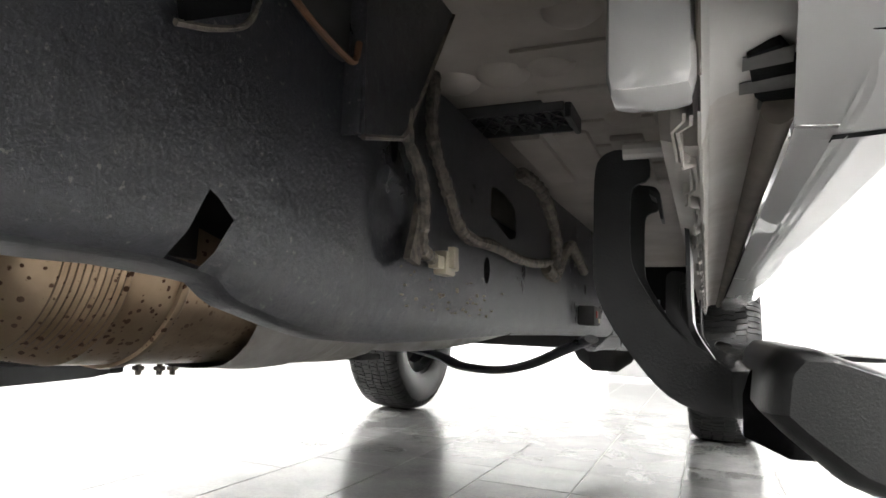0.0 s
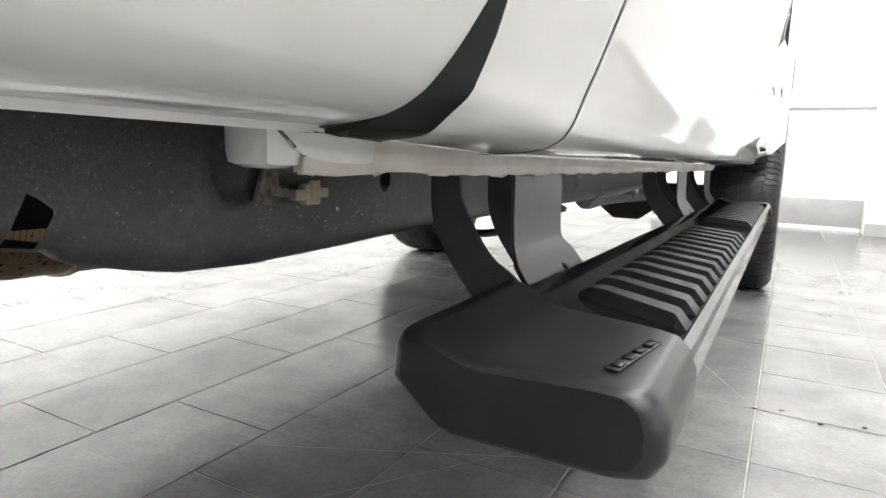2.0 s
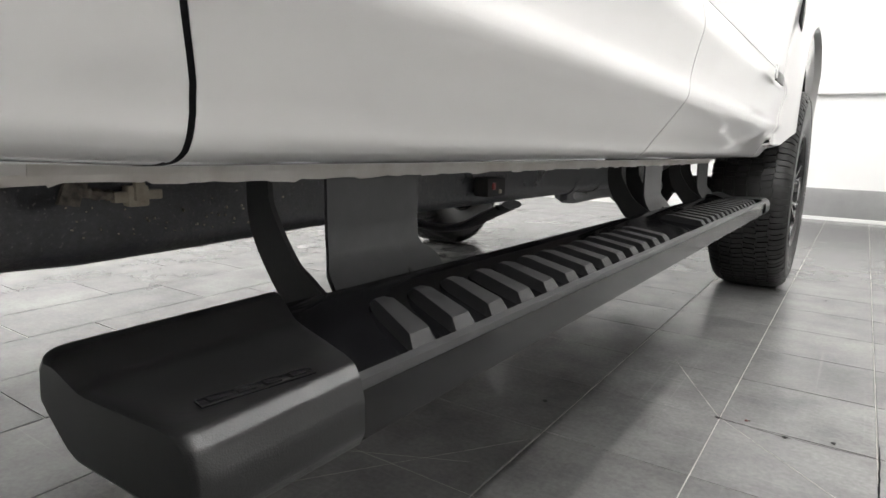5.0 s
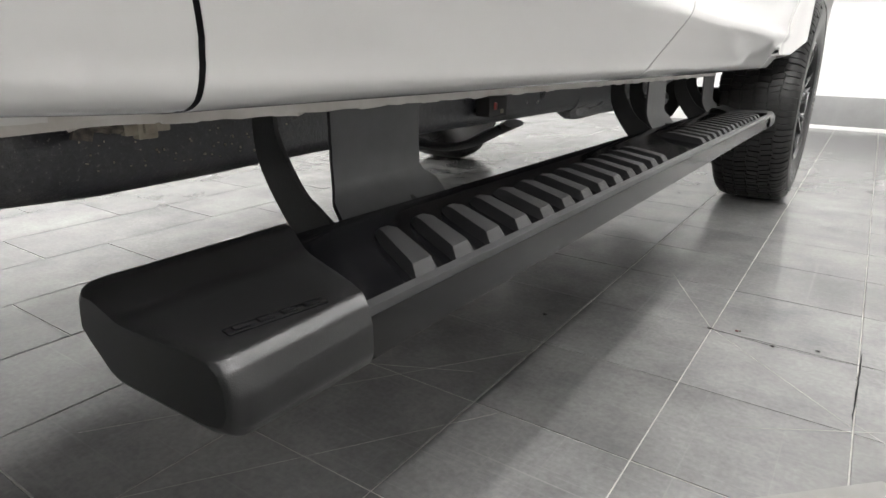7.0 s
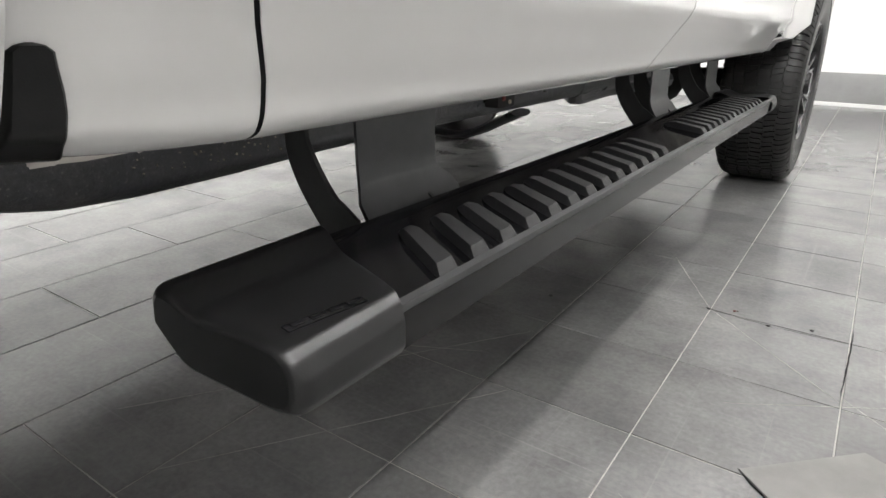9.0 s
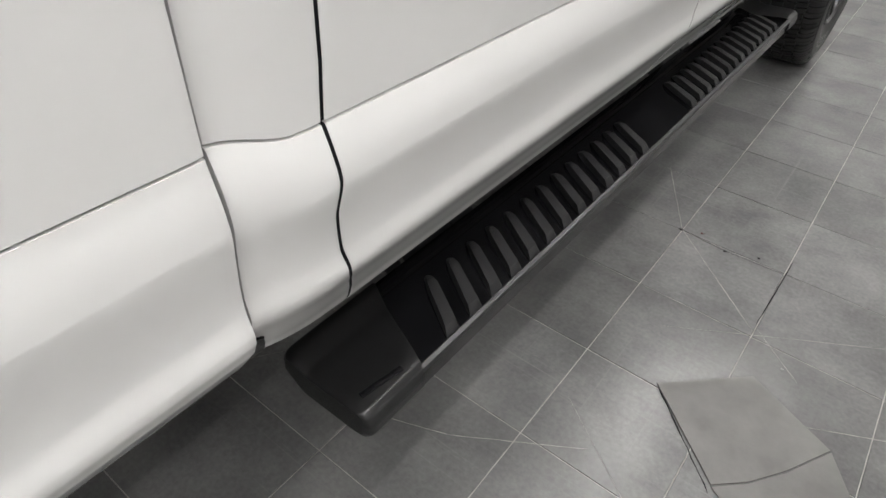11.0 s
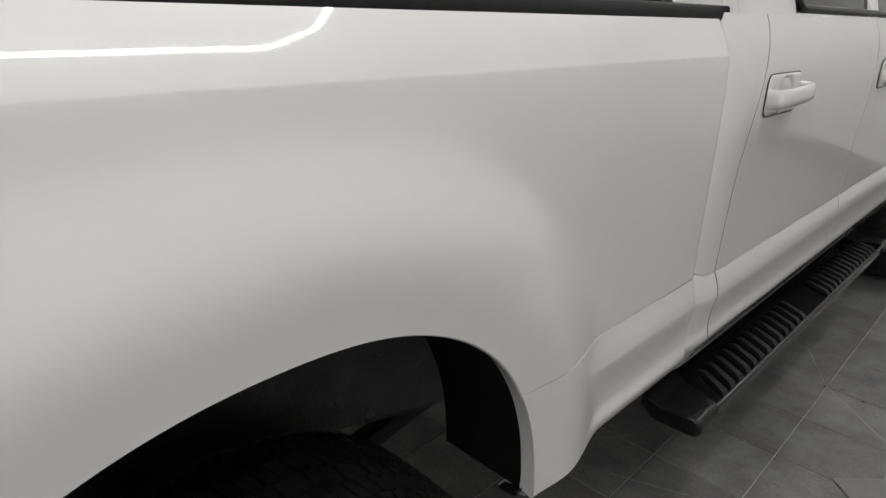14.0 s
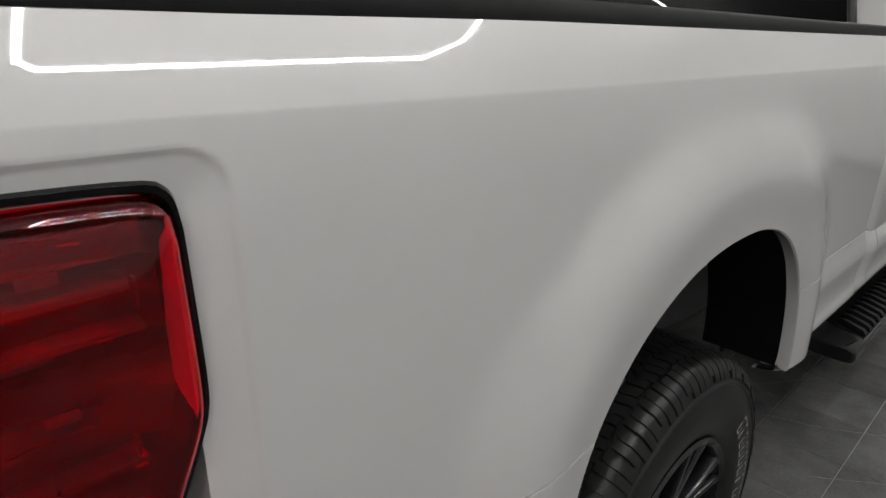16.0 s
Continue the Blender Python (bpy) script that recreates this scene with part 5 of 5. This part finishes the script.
for yy in (AXLE_R, AXLE_F):
    v, f = tube([(0.06, yy, HUB_Z), (2 * CX - 0.06, yy, HUB_Z)], 0.045, 14)
    mesh_object("axle", v, f, M_dark, truck)
    v, f = lathe([(-0.16, 0.05), (-0.13, 0.10), (-0.06, 0.15), (0.06, 0.15), (0.13, 0.10), (0.16, 0.05)], 28, (CX - 0.05 if yy < 0 else CX + 0.3, yy, HUB_Z))
    mesh_object("differential", v, f, M_dark, truck)
for sx in (-0.28, 2 * CX + 0.28):
    v, f = tube(smooth_path([(sx, -1.5, 0.60), (sx, -1.1, 0.5), (sx, AXLE_R, 0.47), (sx, -0.4, 0.5), (sx, -0.02, 0.56)]), 0.03, 8)
    mesh_object("leaf_spring", v, f, M_dark, truck)
part("cross_member", box(2 * CX + 0.22, -0.22, 0.05, 0.13, 0.58, 0.66, 0.01), M_frame, truck, rake=True)
part("cross_member", box(2 * CX + 0.22, -0.22, -1.2, -1.1, 0.70, 0.80, 0.01), M_frame, truck, rake=True)
part("fuel_tank", box(-1.2, -0.92, 0.35, 1.5, 0.408, 0.76, 0.05), M_dark, truck, rake=True)
for x, y0 in ((-0.955, 0.945), (-0.93, 0.972), (-0.92, 0.995)):
    part("tank_bolt", box(x - 0.004, x + 0.004, y0 - 0.004, y0 + 0.004, 0.387, 0.43, 0.001), M_tape, truck, rake=True)
    part("tank_nut", box(x - 0.008, x + 0.008, y0 - 0.008, y0 + 0.008, 0.396, 0.404, 0.002), M_tape, truck, rake=True)
v, f = prism_x(rounded([(0.1, 0.376), (0.76, 0.398), (0.80, 0.404), (0.80, 0.425), (0.70, 0.436), (0.1, 0.452)], 0.15, 1), -0.90, -0.85)
mesh_object("skid_bar", v, f, M_gloss, truck, "dark bar beneath the tank", rake=True)
# paler tube drawn as the highlight line along the bar
v, f = tube([(-0.849, 0.1, 0.430), (-0.849, 0.70, 0.424)], 0.004, 6)
mesh_object("skid_edge", v, f, M_frame, truck, rake=True)
part("skid_mount", box(-0.90, -0.86, 0.80, 0.835, 0.402, 0.44, 0.006), M_dark, truck, rake=True)
part("fan_shroud", box(-1.2, -0.3, 3.45, 3.6, 0.5, 1.1, 0.03), M_dark, truck, rake=True)
part("front_skid", box(-1.15, -0.32, 3.1, 3.95, 0.62, 0.66, 0.02), M_dark, truck, rake=True)

# ---------- door handles ----------
def handle(y):
    h = new("door_handle")
    h.parent = truck
    tagged(h, "white pull handle on a recessed plate")
    xs = cab_x(y, 1.29) + 0.0005
    y0, y1, z0, z1 = y + 0.008, y + 0.215, 1.250, 1.340
    rows, cols, verts = 22, 40, []
    for a in range(rows):
        for b in range(cols):
            u, w = b / (cols - 1), a / (rows - 1)
            yy, zz = y0 + (y1 - y0) * u, z0 + (z1 - z0) * w
            rim = a in (0, rows - 1) or b in (0, cols - 1)
            ey, ez = max(0.0, abs(u - 0.5) * (y1 - y0) - (y1 - y0) / 2 + 0.018), max(0.0, abs(w - 0.5) * (z1 - z0) - (z1 - z0) / 2 + 0.018)
            over = max(0.0, math.hypot(ey, ez) - 0.018)
            if ey and ez and over:
                k = 0.018 / math.hypot(ey, ez)
                yy += math.copysign(ey * (1 - k), 0.5 - u)
                zz += math.copysign(ez * (1 - k), 0.5 - w)
                rim = True
            r = math.hypot((yy - y - 0.125) / 0.052, (zz - 1.300) / 0.040)
            verts.append((xs + (0.0005 if rim else 0.0050) - 0.0085 * (1 - step(0.6, 1.0, r)), yy, zz))
    mesh_object("backplate", verts, grid_faces(rows, cols), M_paint, h, rake=True, angle=50)
    # dark joint round the plate, with rounded corners
    line = []
    for cy_, cz_, a0 in ((y1 - 0.018, z1 - 0.018, 0), (y0 + 0.018, z1 - 0.018, 90), (y0 + 0.018, z0 + 0.018, 180), (y1 - 0.018, z0 + 0.018, 270)):
        line += [(cy_ + 0.0186 * math.cos(radians(a0 + d)), cz_ + 0.0186 * math.sin(radians(a0 + d))) for d in (0, 22, 45, 68, 90)]
    v, f = tube([(xs + 0.0006, a, b) for a, b in line + line[:1]], 0.0011, 6)
    mesh_object("shadow_gap", v, f, M_liner, h, rake=True)
    v, f = lathe([(0.004, 0.011), (0.008, 0.0105), (0.009, 0.008), (0.009, 0.0002)], 20, (xs, y + 0.088, 1.262))
    mesh_object("lock_cover", v, f, M_paint, h, "white cap over the door lock", rake=True)
    path = [(xs + 0.002, y + 0.014, 1.290), (xs + 0.024, y + 0.020, 1.290), (xs + 0.034, y + 0.055, 1.292), (xs + 0.036, y + 0.12, 1.294), (xs + 0.035, y + 0.185, 1.296), (xs + 0.028, y + 0.210, 1.297), (xs + 0.002, y + 0.217, 1.297)]
    pts = smooth_path(path, 6)
    verts = []
    for i, p in enumerate(pts):
        d = (pts[min(i + 1, len(pts) - 1)] - pts[max(i - 1, 0)]).normalized()
        s = d.cross(Vector((0, 0, 1))).normalized()
        for a, b in ((-0.007, -0.018), (0.003, -0.0205), (0.008, -0.016), (0.0095, -0.006), (0.0095, 0.006), (0.008, 0.016), (0.003, 0.0205), (-0.007, 0.018)):
            verts.append(p + s * a + Vector((0, 0, b)))
    mesh_object("grip", verts, grid_faces(len(pts), 8, close_m=True) + [tuple(range(8)), tuple(len(verts) - 1 - k for k in range(8))], M_paint, h, rake=True, angle=40)
    return h


handle(0.455)
handle(1.475)
# badge on the front door, drawn as plain shapes
bm = box(0.232, 0.238, 2.235, 2.275, 0.84, 0.876, 0.003)
badge = part("badge", bm, M_chrome, truck, "bright metal badge with dark bars", rake=True)
bm = box(0.230, 0.235, 2.28, 2.46, 0.838, 0.866, 0.002)
part("badge_plate", bm, M_plastic, badge, rake=True)

# ---------- tail lamp ----------
lamp = new("tail_lamp")
lamp.parent = truck
tagged(lamp, "red tail lamp with a black surround")
outline = rounded([(-1.652, 1.31), (-1.655, 1.332), (-1.668, 1.3425), (-1.79, 1.345), (-1.86, 1.345), (-1.86, 0.98), (-1.70, 0.98), (-1.688, 1.09), (-1.655, 1.165), (-1.650, 1.19), (-1.652, 1.31)], 0.2, 2)[:-1]


def lamp_x(y, z):
    return bed_x(max(y, -1.64), min(z, 1.34)) - 0.009 - 0.10 * max(0.0, (-1.77 - y) / 0.10) ** 2


def lamp_ring(grow, lift):
    cy, cz = -1.75, 1.17
    out = []
    for y, z in outline:
        yy, zz = cy + (y - cy) * grow, cz + (z - cz) * grow
        out.append((lamp_x(yy, zz) + lift, yy, zz))
    return out


rings = [lamp_ring(1.046, -0.008), lamp_ring(1.040, 0.003), lamp_ring(1.026, 0.008), lamp_ring(1.0, 0.007), lamp_ring(0.972, -0.004), lamp_ring(0.93, -0.03)]
n = len(outline)
mesh_object("surround", [p for r in rings for p in r], grid_faces(6, n, close_m=True), M_gloss, lamp, "gloss black surround", rake=True)
shell = ((0.988, 0.001), (0.983, 0.005), (0.974, 0.0092), (0.960, 0.0130), (0.94, 0.0158), (0.915, 0.0178), (0.88, 0.0192), (0.83, 0.0203), (0.6, 0.0217), (0.3, 0.022), (0.01, 0.022))
rings = [lamp_ring(g, l) for g, l in shell] + [lamp_ring(g * 0.99, l - 0.004) for g, l in shell[::-1]]
lens = mesh_object("lens", [p for r in rings for p in r], grid_faces(len(rings), n, close_n=True, close_m=True), M_lens, lamp, "clear red lens", rake=True)
lens.visible_shadow = False
rings = [lamp_ring(g, l) for g, l in ((0.966, -0.004), (0.92, -0.03), (0.7, -0.042), (0.4, -0.048), (0.01, -0.048))]
mesh_object("bowl", [p for r in rings for p in r], grid_faces(5, n, close_m=True), M_reflector, lamp, "red faceted reflector", rake=True)
for z0, z1, y1 in ((1.296, 1.318, -1.672), (1.272, 1.280, -1.683), (1.242, 1.2465, -1.677), (1.184, 1.187, -1.714), (1.1405, 1.1455, -1.689), (1.08, 1.09, -1.71)):
    v, f = [], []
    for y in np.linspace(-1.83, y1, 8):
        for z in (z0, z1):
            v.append((lamp_x(y, z) - 0.012, y, z + 0.03 * (y + 1.75)))
            v.append((lamp_x(y, z) - 0.035, y, z + 0.03 * (y + 1.75)))
    f = []
    for i in range(7):
        o = i * 4
        f += [(o, o + 4, o + 6, o + 2), (o, o + 1, o + 5, o + 4), (o + 2, o + 6, o + 7, o + 3)]
    mesh_object("light_bar", v, f, M_reflector, lamp, rake=True)

# chrome slivers added to give the bright glints behind the lens
for y, z, w in ((-1.699, 1.2445, 0.011), (-1.707, 1.311, 0.012), (-1.692, 1.143, 0.009)):
    part("bulb_tick", box(lamp_x(y, z) - 0.011, lamp_x(y, z) - 0.007, y - w, y, z, z + 0.003, 0.001), M_chrome, lamp, "chrome sliver catching a glint inside the lens", rake=True)
for y, z, w, h in ((-1.721, 1.289, 0.022, 0.009), (-1.679, 1.262, 0.003, 0.022), (-1.725, 1.196, 0.02, 0.006), (-1.694, 1.152, 0.003, 0.016)):
    part("lamp_divider", box(lamp_x(y, z) - 0.014, lamp_x(y, z) - 0.008, y - w, y, z, z + h, 0.001), M_crumb, lamp, rake=True)

# ---------- small things on the floor ----------
def floor_slab(name, corners, z, thick, mat, label, category):
    n = len(corners)
    verts = [(x, y, z) for x, y in corners] + [(x * 0.998 + 0.002 * corners[0][0], y * 0.998 + 0.002 * corners[0][1], z + thick) for x, y in corners]
    faces = [tuple(range(n))[::-1], tuple(range(n, 2 * n))] + [(i, (i + 1) % n, (i + 1) % n + n, i + n) for i in range(n)]
    return tagged(mesh_object(name, verts, faces, mat, smooth=False), label, category)


# a patch of bare cracked tile set askew
floor_slab("loose_tile", [(0.443, 1.115), (0.612, 1.282), (0.806, 1.186), (0.742, 1.072), (0.69, 1.0), (0.632, 0.945)], 0.0004, 0.0032, M_tile_pale, "bare pale grey tile piece lying askew on the floor", "tile piece")
floor_slab("loose_tile", [(0.634, 0.941), (0.692, 0.997), (0.745, 1.07), (0.808, 1.183), (0.862, 1.10), (0.70, 0.90)], 0.0004, 0.0028, M_tile_pale, "broken strip of pale grey tile on the floor", "tile piece")


def floor_line(name, a, b, width, mat, label, category):
    a, b = Vector((*a, 0)), Vector((*b, 0))
    n, rows = 14, []
    side = (b - a).normalized().cross(Vector((0, 0, 1)))
    rng = random.Random(name + str(a.x))
    for k in range(n + 1):
        p = a.lerp(b, k / n) + side * rng.uniform(-1, 1) * width * 0.6
        w = width * rng.uniform(0.35, 1.0) * (0.3 if k in (0, n) else 1)
        rows += [p + side * w + Vector((0, 0, 0.0006)), p + Vector((0, 0, 0.001)), p - side * w + Vector((0, 0, 0.0006))]
    return tagged(mesh_object(name, rows, grid_faces(n + 1, 3), mat), label, category)


for a, b, w in (((0.263, 1.718), (0.565, 1.43), 0.0012), ((0.263, 1.718), (0.09, 2.04), 0.0012), ((0.15, 0.70), (0.40, 0.86), 0.0012), ((-0.1, 0.60), (0.15, 0.70), 0.001), ((0.567, 1.45), (0.70, 1.33), 0.001), ((0.72, 1.2), (0.95, 1.32), 0.0012), ((-0.55, 0.62), (-0.05, 1.35), 0.0008), ((-0.35, 0.55), (0.02, 1.1), 0.0007), ((-0.7, 0.9), (-0.1, 1.2), 0.0008), ((0.3, 0.95), (0.62, 0.72), 0.0009), ((0.38, 1.3), (0.9, 1.62), 0.0008), ((0.2, 0.35), (0.55, 0.62), 0.0009)):
    floor_line("floor_scratch", a, b, w, M_grout, "pale straight scratch across the floor tiles", "scratch")
for a, b, w in (((0.572, 1.78), (0.566, 1.455), 0.0022), ((0.262, 1.716), (0.40, 1.70), 0.0018), ((0.40, 1.70), (0.60, 1.71), 0.0007), ((0.440, 1.118), (0.634, 0.925), 0.0022)):
    floor_line("floor_crack", a, b, w, M_liner, "dark open crack along a tile joint", "crack")
rng = random.Random(3)
for x, y, s, m in ((0.318, 1.735, 0.0045, M_crumb), (0.262, 1.712, 0.006, M_dark), (0.402, 1.697, 0.005, M_dark), (0.49, 1.73, 0.005, M_dark), (0.325, 1.74, 0.003, M_tape), (-0.10, 1.55, 0.006, M_dark), (0.66, 1.35, 0.004, M_letter)):
    bm = bmesh.new()
    bmesh.ops.create_icosphere(bm, subdivisions=1, radius=s)
    for v in bm.verts:
        v.co = Vector((v.co.x * rng.uniform(0.7, 1.6), v.co.y * rng.uniform(0.5, 1.1), v.co.z * rng.uniform(0.3, 0.7))) + Vector((x, y, s * 0.45))
    tagged(part("debris", bm, m, smooth=False), "tiny crumb of debris lying on the floor tiles", "debris")

# ---------- floor: bed, then tiles ----------
floor = part("floor", box(WALL_X0 - 0.2, WALL_X1 + 0.2, WALL_Y0 - 0.2, WALL_Y + 0.2, -0.12, -0.0022), M_grout, smooth=False)
tagged(floor, "glossy dark grey tiled showroom floor with pale joints", "floor", kind="structure")
PITCH, X0, Y0, JOINT = 0.3035, 0.265, 1.713, 0.0030


def tile_mesh(length):
    me = bpy.data.meshes.new("tile")
    a, b, t, c = PITCH / 2 - JOINT / 2, length / 2 - JOINT / 2, 0.0022, 0.0009
    verts = [(-a, -b, -t), (a, -b, -t), (a, b, -t), (-a, b, -t), (-a, -b, -c), (a, -b, -c), (a, b, -c), (-a, b, -c), (-a + c, -b + c, 0), (a - c, -b + c, 0), (a - c, b - c, 0), (-a + c, b - c, 0)]
    faces = [(8, 9, 10, 11)] + [(i, (i + 1) % 4, (i + 1) % 4 + 4, i + 4) for i in range(4)] + [(i + 4, (i + 1) % 4 + 4, (i + 1) % 4 + 8, i + 8) for i in range(4)]
    me.from_pydata(verts, [], faces)
    me.materials.append(M_tile)
    return me


SQUARE, LONG = tile_mesh(PITCH), tile_mesh(2 * PITCH)
random.seed(11)
spots = []
for i in range(-19, 18):
    x = X0 + (i + 0.5) * PITCH
    if i >= -3:
        k0, pitch, off = -27, PITCH, 0.0
        spots += [(x, Y0 + (k + 0.5) * PITCH, SQUARE) for k in range(-27, 16)]
    else:
        shift = 0.80 + (i + 5) * 0.195
        spots += [(x, shift + (k + 0.5) * 2 * PITCH, LONG) for k in range(-14, 12)]
near = [s for s in spots if -2.3 < s[0] < 1.6 and -0.9 < s[1] < 4.6]
near.sort(key=lambda s: abs(s[0] - 0.1) + 0.7 * abs(s[1] - 1.4))
chosen = set(id(s) for s in near[:300])
rest_v, rest_f = [], []
for s in spots:
    tilt = (random.gauss(0, 0.0006), random.gauss(0, 0.0006))
    m = Matrix.LocRotScale((s[0], s[1], random.uniform(-0.0004, 0.0002)), Euler((tilt[0], tilt[1], random.gauss(0, 0.0008))), None)
    if id(s) in chosen:
        t = new("tile", s[2])
        t.parent = floor
        t.matrix_basis = m
    else:
        o = len(rest_v)
        rest_v += [m @ v.co for v in s[2].vertices]
        rest_f += [tuple(k + o for k in p.vertices) for p in s[2].polygons]
rest = mesh_object("tile_field", rest_v, rest_f, M_tile, floor, smooth=False)
tagged(rest, "far dark grey floor tiles", kind="stuff")
